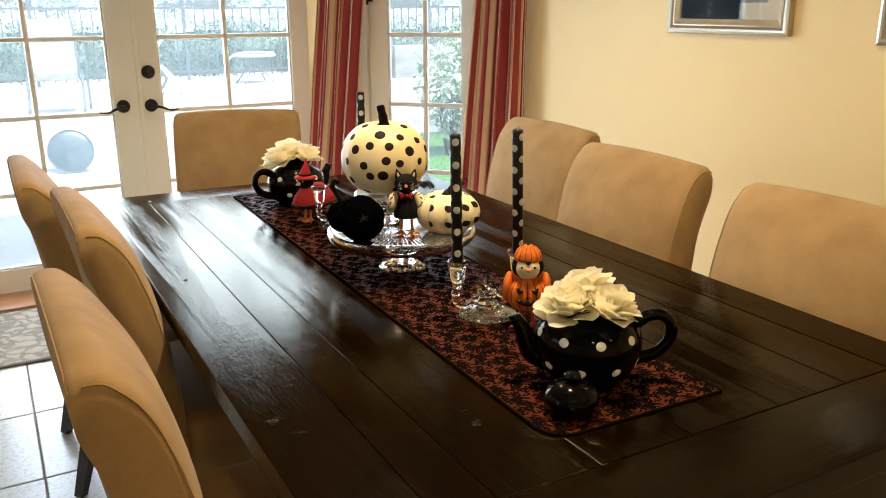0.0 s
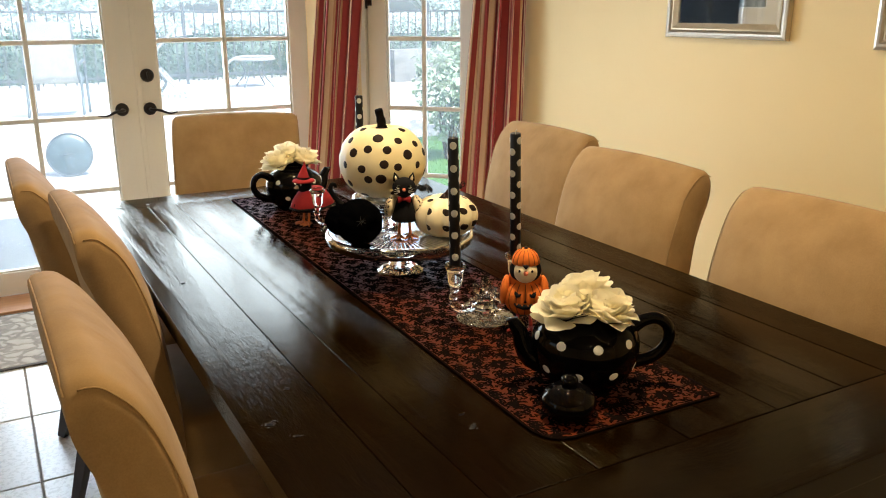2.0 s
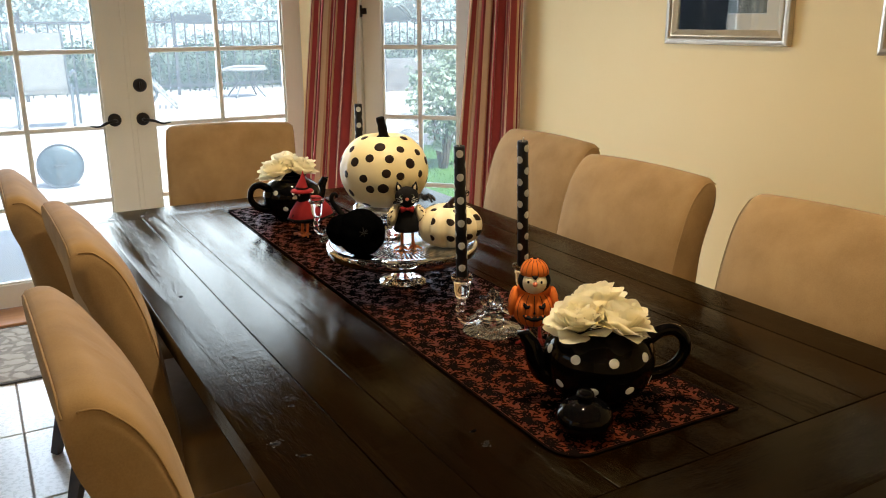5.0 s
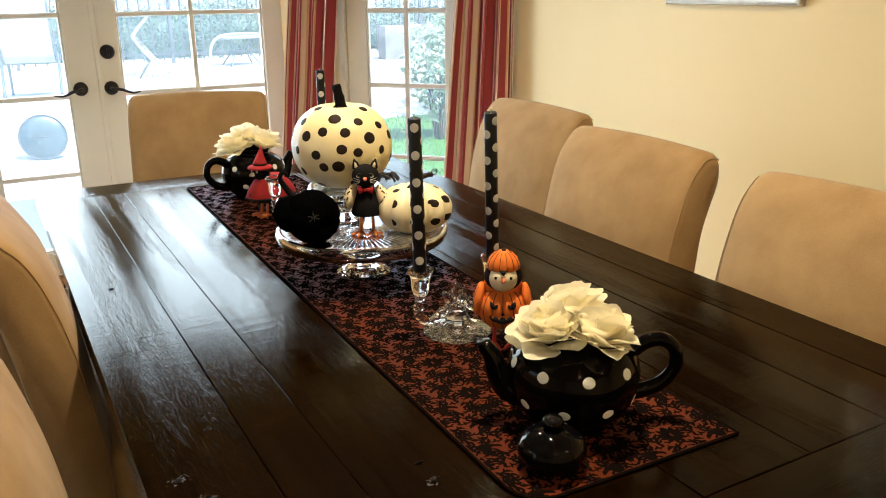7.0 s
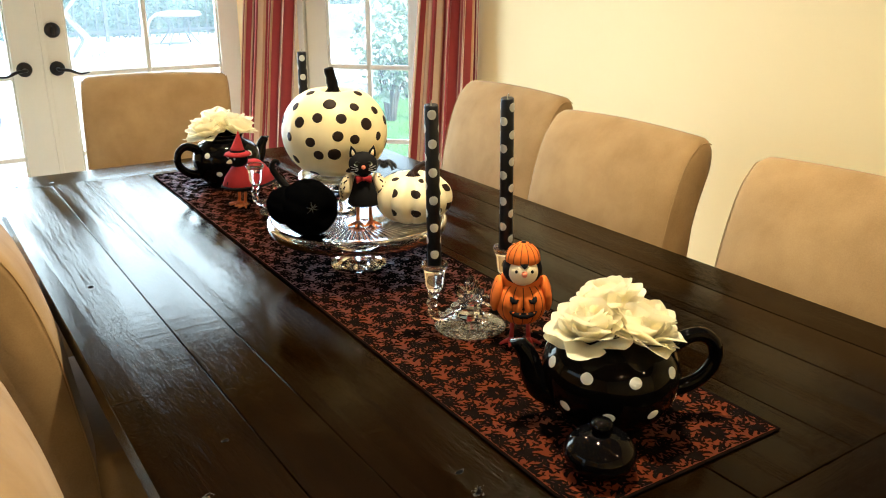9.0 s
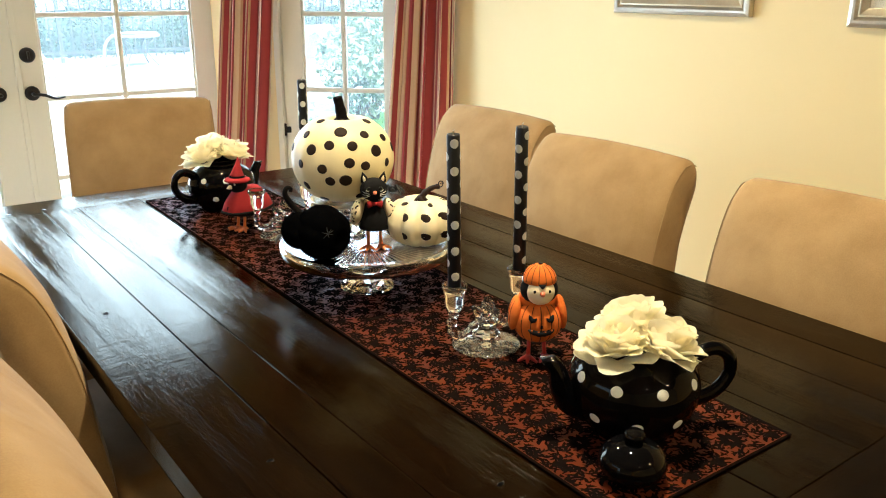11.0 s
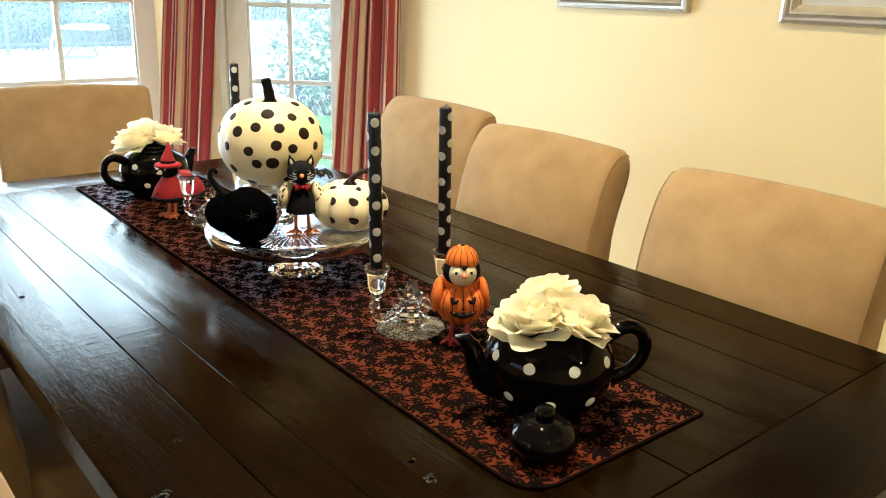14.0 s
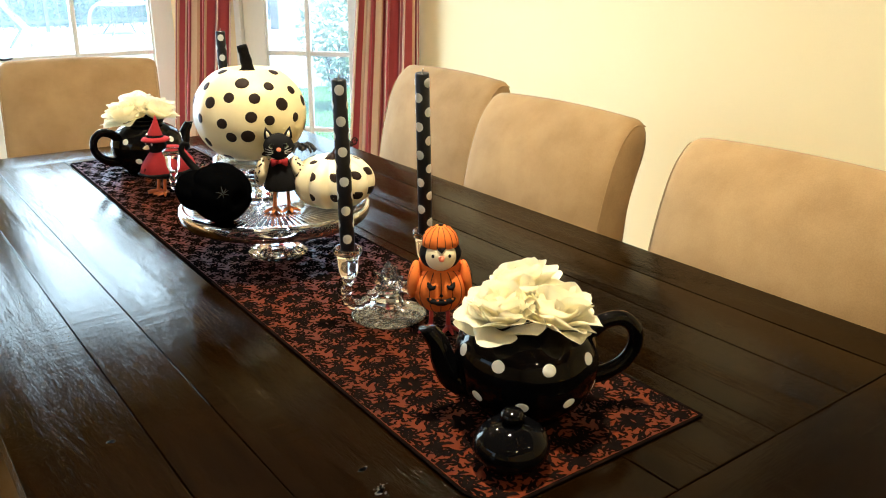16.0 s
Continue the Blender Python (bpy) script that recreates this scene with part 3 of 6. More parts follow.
def rug_material():
    m, nt, bsdf = material("rug_pile")
    vec = coords(nt)
    v = nt.nodes.new("ShaderNodeTexVoronoi")
    v.feature, v.inputs["Scale"].default_value = "DISTANCE_TO_EDGE", 16.0
    warp = nt.nodes.new("ShaderNodeTexNoise")
    warp.inputs["Scale"].default_value = 9.0
    link(nt, vec, warp.inputs["Vector"])
    link(nt, mixed(nt, 0.12, vec, warp.outputs["Color"]), v.inputs["Vector"])
    worn = noise_of(nt, vec, 22.0, 6.0, 0.7)
    fine = noise_of(nt, vec, 400.0, 3.0, 0.6)
    pat = ramp(nt, v.outputs["Distance"], [(0.0, (0.16, 0.14, 0.12)), (0.10, (0.22, 0.19, 0.16)), (0.16, (0.46, 0.42, 0.35)), (0.4, (0.52, 0.48, 0.41))])
    link(nt, mixed(nt, spread(nt, worn, 0.1, 0.75), pat, (0.42, 0.38, 0.31)), bsdf.inputs["Base Color"])
    bsdf.inputs["Roughness"].default_value = 0.95
    bumped(nt, bsdf, fine, 0.6, 0.003)
    return m


rug = thing("rug", (0, 0, 0), 0, "grey-beige worn patterned doormat rug on the tiles", "rug")
boxed("woven_field", (-1.75, -0.55, 1.732, 2.40, 0.001, 0.009), rug_material(), rug, bevel=0.003)
M_BIND = surface("rug_binding", (0.05, 0.04, 0.035), (0.09, 0.075, 0.06), 30, 0.9, 300, 0.3)
boxed("binding", (-1.765, -0.535, 1.714, 1.731, 0.001, 0.008), M_BIND, rug, "dark bound edge", bevel=0.002)
boxed("binding", (-1.765, -0.535, 2.401, 2.416, 0.001, 0.008), M_BIND, rug, "dark bound edge", bevel=0.002)

# ---- dining table ----
T = 0.763
TX0, TX1, TY0, TY1 = -0.594, 0.627, -1.184, 1.206
table = thing("dining_table", (0, 0, 0), 0, "dark espresso plank dining table with breadboard ends, glossy and scuffed", "table")


def plank(x0, x1, y0, y1, mat, name="plank", across=True):
    """A board with eased edges, its upper face a little crowned and tipped as old boards are."""
    rnd = random.Random(int(x0 * 1000))
    bm = bmesh.new()
    box(bm, x0 + 0.0007, x1 - 0.0007, y0 + 0.0007, y1 - 0.0007, T - 0.045, T, 0.0012, 2)
    top = [f for f in bm.faces if f.normal.z > 0.99][0]
    longs = [e for e in top.edges if abs((e.verts[0].co - e.verts[1].co).normalized()[0 if across else 1]) > 0.9]
    bmesh.ops.subdivide_edges(bm, edges=longs, cuts=7, use_grid_fill=False)
    a, b = (x0, x1) if across else (y0, y1)
    lean = rnd.uniform(-0.35, 0.35)
    for v in bm.verts:
        if v.co.z > T - 0.004:
            u = 2 * ((v.co.x if across else v.co.y) - a) / (b - a) - 1
            v.co.z -= 0.0008 * min(1.0, (b - a) / 0.17) * (u * u * (1 + 0.3 * lean) + abs(lean) + lean * u)
    return sharp(part(name, bm, mat, table), 12)


seams = [TX0, -0.442, -0.350, -0.17, 0.012, 0.215, 0.388, 0.515, TX1]
for a, b in zip(seams, seams[1:]):
    plank(a, b, -1.010, 1.060, M_WOOD_OPEN if a == TX0 else M_WOOD)
plank(TX0, TX1, TY0, -1.0105, M_WOOD_X, "breadboard_end", False)
plank(TX0, TX1, 1.0605, TY1, M_WOOD_X, "breadboard_end", False)
IN = 0.045
boxed("apron", (TX0 + IN, TX0 + IN + 0.025, TY0 + 0.10, TY1 - 0.10, T - 0.15, T - 0.046), M_WOOD, table, bevel=0.002)
boxed("apron", (TX1 - IN - 0.025, TX1 - IN, TY0 + 0.10, TY1 - 0.10, T - 0.15, T - 0.046), M_WOOD, table, bevel=0.002)
boxed("apron", (TX0 + 0.12, TX1 - 0.12, TY0 + IN, TY0 + IN + 0.025, T - 0.15, T - 0.046), M_WOOD_X, table, bevel=0.002)
boxed("apron", (TX0 + 0.12, TX1 - 0.12, TY1 - IN - 0.025, TY1 - IN, T - 0.15, T - 0.046), M_WOOD_X, table, bevel=0.002)
for x in (TX0 + 0.035, TX1 - 0.035 - 0.105):
    for y in (TY0 + 0.035, TY1 - 0.035 - 0.105):
        boxed("leg", (x, x + 0.105, y, y + 0.105, 0.001, T - 0.046), M_WOOD, table, bevel=0.005)
boxed("drawer_front", (TX0 + IN - 0.006, TX0 + IN - 0.0005, -0.62, 0.30, T - 0.135, T - 0.058), M_WOOD, table, bevel=0.002)
for x in (-0.53, -0.436):
    bm = bmesh.new()
    lathe(bm, [(0, T + 0.0006), (0.0055, T + 0.0006), (0.0065, T + 0.0001)], 12, Matrix.Translation((x, 1.094, 0)))
    part("peg", bm, M_LEG, table, "small dark plug")
# dry pale scuffs in the finish
M_SCUFF = surface("scuff", (0.015, 0.012, 0.010), (0.045, 0.038, 0.033), 60, 0.7, 300, 0.2)


def scuff(x, y, a, b, turn, seed):
    """A patch of many small irregular flecks rubbed through the finish."""
    rnd = random.Random(seed)
    bm = bmesh.new()
    for _ in range(34):
        u, v = rnd.gauss(0, 0.5), rnd.gauss(0, 0.5)
        size = rnd.uniform(0.0006, 0.0020) * (1.6 if u * u + v * v < 0.3 else 0.8)
        vs = []
        for k in range(7):
            an = 2 * math.pi * k / 7
            r = size * rnd.uniform(0.5, 1.3)
            vs.append(bm.verts.new(pose(x, y, 0, 0, 0, turn) @ Vector((a * u + 1.6 * r * math.cos(an), b * v + r * math.sin(an), T + 0.0003))))
        bm.faces.new(vs)
    part("scuff", bm, M_SCUFF, table, "pale rubbed scuff")


for args in ((-0.553, -0.644, 0.016, 0.009, 20, 1), (-0.525, -0.700, 0.010, 0.003, -25, 2), (-0.266, -0.810, 0.012, 0.007, 50, 3), (-0.262, -0.765, 0.005, 0.003, 10, 4), (-0.517, 0.160, 0.008, 0.005, 60, 6), (-0.485, -0.530, 0.004, 0.003, 0, 7)):
    scuff(*args)

# ---- dining chairs ----
CW = 0.27


def dining_chair(m, label):
    """Upholstered chair that faces local +x; the top rear edge of its back stands over local x = 0."""
    ch = new("dining_chair")
    ch.empty_display_size = 0.05
    tagged(ch, label, "chair", "chairs round the table")
    key = [(0.0, 0.965), (0.018, 0.969), (0.038, 0.966), (0.055, 0.952), (0.076, 0.928), (0.096, 0.888), (0.113, 0.837), (0.130, 0.775), (0.145, 0.70), (0.158, 0.60), (0.171, 0.50), (0.173, 0.42), (0.171, 0.37)]
    front = [tuple(p) for p in smooth_path(key, 3)]
    rear = [tuple(p) for p in smooth_path([(0.088, 0.37), (0.074, 0.50), (0.050, 0.66), (0.022, 0.82), (-0.001, 0.905), (-0.006, 0.938), (-0.006, 0.955)], 4)]
    loop = front + rear
    c = np.mean(np.array(loop), axis=0)
    nf = len(front)
    bm = bmesh.new()
    ys = [-CW, -CW + 0.004, -CW + 0.012, -CW + 0.024] + [(-1 + 2 * k / 10) * (CW - 0.04) for k in range(11)] + [CW - 0.024, CW - 0.012, CW - 0.004, CW]
    shrink = [0.010, 0.004, 0.001, 0.0] + [0.0] * 11 + [0.0, 0.001, 0.004, 0.010]
    rings = []
    for y, s in zip(ys, shrink):
        ring = []
        for i, (x, z) in enumerate(loop):
            d = np.array((x, z)) - c
            L = np.linalg.norm(d)
            q = c + d * (1 - s / L)
            puff = 0.028 * (1 - abs(y / CW) ** 3) if i < nf else -0.006 * (1 - (y / CW) ** 2)
            w = min(1.0, max(0.0, (0.972 - z) / 0.11))
            crown = 0.010 * (1 - (y / CW) ** 2) * max(0.0, 1 - (0.965 - z) / 0.08)
            over = max(0.0, abs(y) - (CW - 0.034))
            drop = (0.034 - math.sqrt(0.034 ** 2 - over ** 2)) * 0.75 * min(1.0, max(0.0, (z - 0.80) / 0.14))
            ring.append(bm.verts.new((q[0] + puff * w, y, q[1] + crown - drop)))
        rings.append(ring)
    n = len(loop)
    for a, b in zip(rings, rings[1:]):
        for k in range(n):
            bm.faces.new((a[k], b[k], b[(k + 1) % n], a[(k + 1) % n]))
    bm.faces.new(rings[0])
    bm.faces.new(rings[-1][::-1])
    bmesh.ops.recalc_face_normals(bm, faces=bm.faces)
    back = part("backrest", bm, M_SUEDE, ch)
    for s in (-1, 1):
        bm = bmesh.new()
        pts = [(x + 0.001, s * (CW - 0.005), z - 0.012 * min(1.0, max(0.0, (z - 0.80) / 0.14))) for x, z in front[2:]]
        tube(bm, pts, 0.0015, 6)
        part("piping", bm, M_PIPING, back, "sewn edge seam")
    bm = bmesh.new()
    tube(bm, [(-0.004, y, 0.9615 + 0.010 * (1 - (y / CW) ** 2) - (0.034 - math.sqrt(0.034 ** 2 - max(0.0, abs(y) - (CW - 0.034)) ** 2)) * 0.75) for y in np.linspace(-CW + 0.006, CW - 0.006, 14)], 0.0017, 6)
    part("piping", bm, M_PIPING, back, "sewn edge seam")
    bm = bmesh.new()
    box(bm, 0.172, 0.63, -CW + 0.005, CW - 0.005, 0.29, 0.49, 0.035, 4)
    part("seat", bm, M_SUEDE, ch)
    for s in (-1, 1):
        bm = bmesh.new()
        tube(bm, [(0.120, s * (CW - 0.05), 0.375), (0.092, s * (CW - 0.05), 0.18), (0.045, s * (CW - 0.05), 0.001)], [0.030, 0.026, 0.019], 4)
        part("leg", bm, M_LEG, ch, "dark tapered wooden leg", False)
        bm = bmesh.new()
        tube(bm, [(0.585, s * (CW - 0.05), 0.375), (0.585, s * (CW - 0.05), 0.001)], [0.031, 0.021], 4)
        part("leg", bm, M_LEG, ch, "dark tapered wooden leg", False)
    ch.matrix_basis = m
    return ch


SUEDE = "beige suede dining chair with curved back"
chair = dining_chair(pose(-0.853, -0.530, 0, 0, 0, 1), SUEDE + ", drawn out from the table")
for x, y, rz, extra in ((-0.765, 0.215, 1, ", pushed in to the table"), (-0.848, 0.805, 0, ", drawn out from the table"),
                        (1.046, 0.755, 180, ", near the wall"), (0.897, 0.078, 180, ", pushed in to the table"), (0.850, -0.648, 180, ", pushed in to the table"),
                        (0.082, 1.807, -106.6, ", at the table end")):
    tagged(copy_thing(chair, pose(x, y, 0, 0, 0, rz)), SUEDE + extra)

# ---- table runner ----
M_SATIN = surface("rust_satin", (0.068, 0.0115, 0.0026), (0.130, 0.0250, 0.0052), 9, 0.40, 500, 0.2, 0.0003, spec=0.12)
M_FLOCK = surface("black_flock", (0.003, 0.002, 0.002), (0.009, 0.006, 0.005), 60, 0.9, 900, 0.4, 0.0004, spec=0.0)
RUN_W, RUN_L = 0.360, 1.935
RUN_Z = T + 0.0006
runner = thing("table_runner", (0.002, 0.045, RUN_Z), -0.9, "rust satin table runner with black damask flocking and black edge", "runner")


bm = bmesh.new()
nx, ny = 16, 80
grid = []
for j in range(ny + 1):
    y = -RUN_L / 2 + RUN_L * j / ny
    row = []
    for i in range(nx + 1):
        x = -RUN_W / 2 + RUN_W * i / nx
        cx, cy, r = -RUN_W / 2 + 0.05, -RUN_L / 2 + 0.05, 0.05
        px, py = x, y
        if px < cx and py < cy:
            d = math.hypot(px - cx, py - cy)
            if d > r:
                px, py = cx + (px - cx) * r / d, cy + (py - cy) * r / d
        row.append(bm.verts.new((px, py, 0.0016 + 0.0006 * noise.noise((px * 9, py * 9, 0)))))
    grid.append(row)
for j in range(ny):
    for i in range(nx):
        bm.faces.new((grid[j][i], grid[j][i + 1], grid[j + 1][i + 1], grid[j + 1][i]))
edge = [grid[0][i].co.copy() for i in range(nx + 1)] + [grid[j][nx].co.copy() for j in range(1, ny + 1)] + [grid[ny][i].co.copy() for i in range(nx - 1, -1, -1)] + [grid[j][0].co.copy() for j in range(ny - 1, -1, -1)]
part("cloth", bm, M_SATIN, runner, "rust-red satin ground")
bm = bmesh.new()
tube(bm, [(p.x, p.y, 0.0014) for p in edge], 0.0030, 6, cap=False, flat=0.6)
part("hem", bm, M_FLOCK, runner, "black corded edge")


def damask():
    """Half-drop repeat of curled leaves and blossoms, each a thin raised leaf shape."""
    verts, faces = [], []

    def leaf(x, y, ang, length, width, curl, flip):
        n = 6 if length > 0.012 else 4
        a = math.radians(ang)
        px, py = x, y
        base = len(verts)
        for k in range(n + 1):
            s = k / n
            w = 1.22 * width * math.sin(math.pi * min(1.0, s * 0.92 + 0.06)) ** 0.8 * (1 - 0.35 * s)
            for sd in (-1, 1):
                qx, qy = px - sd * w * math.sin(a), py + sd * w * math.cos(a)
                verts.append((flip * qx, qy))
            px += length / n * math.cos(a)
            py += length / n * math.sin(a)
            a += math.radians(curl) / n
        for k in range(n):
            b = base + 2 * k
            faces.append((b, b + 1, b + 3, b + 2))

    GROW = 1.22
    CX, CY = GROW * 0.076, GROW * 0.102
    motif = []

    def frond(x, y, ang, length, width, curl, lobes):
        """A curling spine with small lobes that shrink towards its tip."""
        motif.append((x, y, ang, length, width, curl))
        a, px, py, n = math.radians(ang), x, y, lobes + 1
        out = -1 if curl > 0 else 1
        for k in range(n):
            px += length / n * math.cos(a)
            py += length / n * math.sin(a)
            a += math.radians(curl) / n
            s = 1 - 0.5 * k / n
            motif.append((px + 2.4 * math.cos(a + out), py + 2.4 * math.sin(a + out), math.degrees(a) + out * 58, 13 * s, 2.1 * s, -out * 85))
            if k % 2 == 0:
                motif.append((px + 2.2 * math.cos(a - out), py + 2.2 * math.sin(a - out), math.degrees(a) - out * 50, 9 * s, 1.7 * s, out * 75))

    # right half of one repeat, in thousandths of a metre
    frond(0, -56, 80, 30, 2.3, -70, 3)
    frond(3, -46, 25, 44, 2.3, 190, 4)
    frond(4, -40, -25, 36, 2.3, -170, 3)
    frond(8, -18, -5, 38, 2.3, -190, 4)
    frond(14, 22, 10, 40, 2.3, 200, 4)
    frond(6, 34, 60, 34, 2.3, -190, 4)
    frond(2, 40, 88, 20, 2.3, 30, 2)
    frond(30, -10, 80, 34, 2.3, 170, 3)
    frond(40, 30, -70, 30, 2.3, -170, 3)
    frond(22, 44, -10, 26, 2.3, 180, 3)
    frond(34, -34, 60, 26, 2.3, -170, 3)
    frond(44, -50, 100, 30, 2.1, -150, 3)
    frond(40, 8, -60, 26, 2.0, 160, 3)
    frond(24, 28, 100, 24, 2.0, -160, 3)
    frond(18, -30, -80, 24, 2.0, 150, 3)
    # the blossom
    for ang in (-80, -48, -16, 16, 48, 80):
        motif.append((4.5 * math.cos(math.radians(ang)), 6 + 4.5 * math.sin(math.radians(ang)), ang, 15, 3.5, 25))
    for ang in (-64, -32, 0, 32, 64):
        motif.append((1.5, 6 + 2.0 * math.sin(math.radians(ang)), ang, 7, 1.7, -20))
    # small curls in the open ground between the fronds
    fill = random.Random(12)

    def spine(x, y, ang, length, curl):
        a, out = math.radians(ang), []
        for k in range(7):
            out.append((x, y))
            x += length / 6 * math.cos(a)
            y += length / 6 * math.sin(a)
            a += math.radians(curl) / 6
        return out

    taken = [(0.865 * p, 0.865 * q) for x, y, ang, L, w, c in motif for p, q in spine(x, y, ang, L / 0.865, c)]
    taken += [(s * p + dx, q + dy) for p, q in list(taken) for s, dx, dy in ((-1, 0, 0), (-1, 76, 51), (-1, 76, -51), (1, 76, 51), (1, -76, 51))]
    tries = 0
    while tries < 2600:
        tries += 1
        x, y = fill.uniform(0, 40), fill.uniform(-52, 52)
        if min((x - p) ** 2 + (y - q) ** 2 for p, q in taken) < 4.4 ** 2:
            continue
        ang, length, curl = fill.uniform(0, 360), fill.uniform(9, 14), fill.choice((-1, 1)) * fill.uniform(150, 260)
        motif.append((x / 0.865, y / 0.865, ang, length, 1.5, curl))
        taken += spine(x, y, ang, length, curl)
    # open ribbons of satin between the medallions
    def ribbon(x, y, ang, L, w, c):
        p, q = spine(0.865 * x, 0.865 * y, ang, L, c)[3]
        return abs(p - 38 - 14 * math.cos(2 * math.pi * q / 102)) < 2.0 or abs(76 - p - 38 - 14 * math.cos(2 * math.pi * (51 - abs(q)) / 102)) < 2.0

    motif = [q for q in motif if not ribbon(*q) or fill.random() < 0.12]
    for col in range(-3, 4):
        for row in range(-10, 11):
            ox, oy = col * CX, row * CY + (CY / 2 if col % 2 else 0)
            for x, y, ang, L, w, c in motif:
                for flip in (-1, 1):
                    b = len(verts)
                    leaf(GROW * 0.865 * x / 1000, GROW * 0.865 * y / 1000, ang, GROW * L / 1000, GROW * w / 1000, c, flip)
                    for k in range(b, len(verts)):
                        vx, vy = verts[k]
                        verts[k] = (vx + ox, vy + oy)
    inx, iny = RUN_W / 2 - 0.003, RUN_L / 2 - 0.003
    used = []
    for f in faces:
        cx = sum(verts[k][0] for k in f) / 4
        cy = sum(verts[k][1] for k in f) / 4
        near = cx < -RUN_W / 2 + 0.05 and cy < -RUN_L / 2 + 0.05 and math.hypot(cx + RUN_W / 2 - 0.05, cy + RUN_L / 2 - 0.05) > 0.047
        if abs(cx) < inx and abs(cy) < iny and not near:
            used.append(f)
    pts = []
    rnd = random.Random(4)
    for i, (x, y) in enumerate(verts):
        x, y = max(-inx, min(inx, x)), max(-iny, min(iny, y))
        pts.append((x, y, 0.0020 + 0.0006 * noise.noise((x * 9, y * 9, 0)) + 0.0001 * ((i // 12) % 5)))
    me = bpy.data.meshes.new("flocking")
    me.from_pydata(pts, [], used)
    me.materials.append(M_FLOCK)
    ob = new("flocking", me)
    ob.parent = runner
    tagged(ob, "black velvety damask scrolls", kind="stuff")


damask()

# ---- painted and glazed materials ----


def glaze(name, colour, rough=0.08):
    m, nt, bsdf = material(name)
    n = noise_of(nt, coords(nt), 30, 3.0)
    link(nt, mixed(nt, spread(nt, n, 0, 1), colour, tuple(min(1, c * 1.15 + 0.001) for c in colour)), bsdf.inputs["Base Color"])
    polish(nt, bsdf, 1.24, (1.0, 0.92, 0.78)).inputs["Roughness"].default_value = rough
    bumped(nt, bsdf, n, 0.03, 0.0006)
    return m


M_BLACK_GLAZE = glaze("black_glaze", (0.0015, 0.0015, 0.002), 0.05)
M_WHITE_GLAZE = glaze("white_glaze", (0.78, 0.78, 0.74), 0.12)
M_PUMPKIN = surface("pumpkin_paint", (0.80, 0.67, 0.35), (0.86, 0.75, 0.45), 12, 0.42, 120, 0.12, 0.0006)
M_PUMPKIN2 = surface("pumpkin_white", (0.81, 0.70, 0.43), (0.87, 0.78, 0.53), 12, 0.40, 120, 0.12, 0.0006)
M_SPOT = surface("spot_paint", (0.014, 0.009, 0.007), (0.035, 0.022, 0.016), 60, 0.55, 300, 0.3, spec=0.08)
M_STEM = surface("black_stem", (0.003, 0.0026, 0.0026), (0.009, 0.0075, 0.007), 80, 0.7, 300, 0.6, 0.001, spec=0.04)
M_STEM_BROWN = surface("dark_brown_stem", (0.010, 0.005, 0.0045), (0.028, 0.013, 0.011), 60, 0.55, 300, 0.5, 0.001, spec=0.15)
M_VELVET = surface("black_velvet", (0.0008, 0.0008, 0.001), (0.002, 0.002, 0.0023), 40, 1.0, 600, 0.4, 0.0008, spec=0.0)
M_GREY = surface("grey_thread", (0.006, 0.006, 0.006), (0.018, 0.018, 0.018), 80, 0.9, 400, 0.3)
M_WAX = surface("black_wax", (0.008, 0.008, 0.010), (0.016, 0.016, 0.018), 30, 0.38, 200, 0.08, 0.0004, spec=0.25)
M_DOT = surface("pale_dot", (0.60, 0.60, 0.56), (0.70, 0.70, 0.66), 30, 0.45, 200, 0.08)
M_WICK = surface("wick", (0.50, 0.47, 0.40), (0.62, 0.58, 0.50), 80, 0.9, 500, 0.2)
M_PETAL = surface("cream_petal", (0.96, 0.90, 0.68), (0.97, 0.94, 0.79), 18, 0.65, 160, 0.25, 0.0008)
pt_nodes = M_PETAL.node_tree
thin, blend = pt_nodes.nodes.new("ShaderNodeBsdfTranslucent"), pt_nodes.nodes.new("ShaderNodeMixShader")
thin.inputs["Color"].default_value = (0.97, 0.92, 0.72, 1)
blend.inputs[0].default_value = 0.45
link(pt_nodes, pt_nodes.nodes["Principled BSDF"].outputs[0], blend.inputs[1])
link(pt_nodes, thin.outputs[0], blend.inputs[2])
link(pt_nodes, blend.outputs[0], pt_nodes.nodes["Material Output"].inputs["Surface"])
M_ORANGE = surface("orange_felt", (0.58, 0.125, 0.010), (0.70, 0.175, 0.018), 30, 0.85, 500, 0.4, 0.0005, spec=0.25)
M_ORANGE_LEG = surface("orange_clay", (0.60, 0.15, 0.022), (0.74, 0.23, 0.04), 60, 0.6, 300, 0.3)
M_RED_LEG = surface("red_clay", (0.30, 0.016, 0.014), (0.42, 0.03, 0.02), 60, 0.6, 300, 0.3)
M_RED = surface("red_felt", (0.24, 0.012, 0.016), (0.34, 0.022, 0.024), 30, 0.9, 500, 0.5, 0.0006, spec=0.25)
M_BLACK_FELT = surface("black_felt", (0.006, 0.006, 0.007), (0.014, 0.013, 0.014), 30, 0.95, 500, 0.5, 0.0006, spec=0.08)
M_CREAM_FELT = surface("cream_felt", (0.84, 0.70, 0.44), (0.90, 0.79, 0.55), 30, 0.9, 500, 0.4, 0.0005)
M_PINK = surface("coral_clay", (0.66, 0.16, 0.07), (0.74, 0.22, 0.11), 40, 0.6, 300, 0.2)
M_EYE = surface("olive_paint", (0.10, 0.12, 0.06), (0.16, 0.19, 0.10), 40, 0.5, 300, 0.2)
M_PALE = surface("pale_thread", (0.62, 0.60, 0.55), (0.70, 0.68, 0.62), 40, 0.8, 300, 0.2)


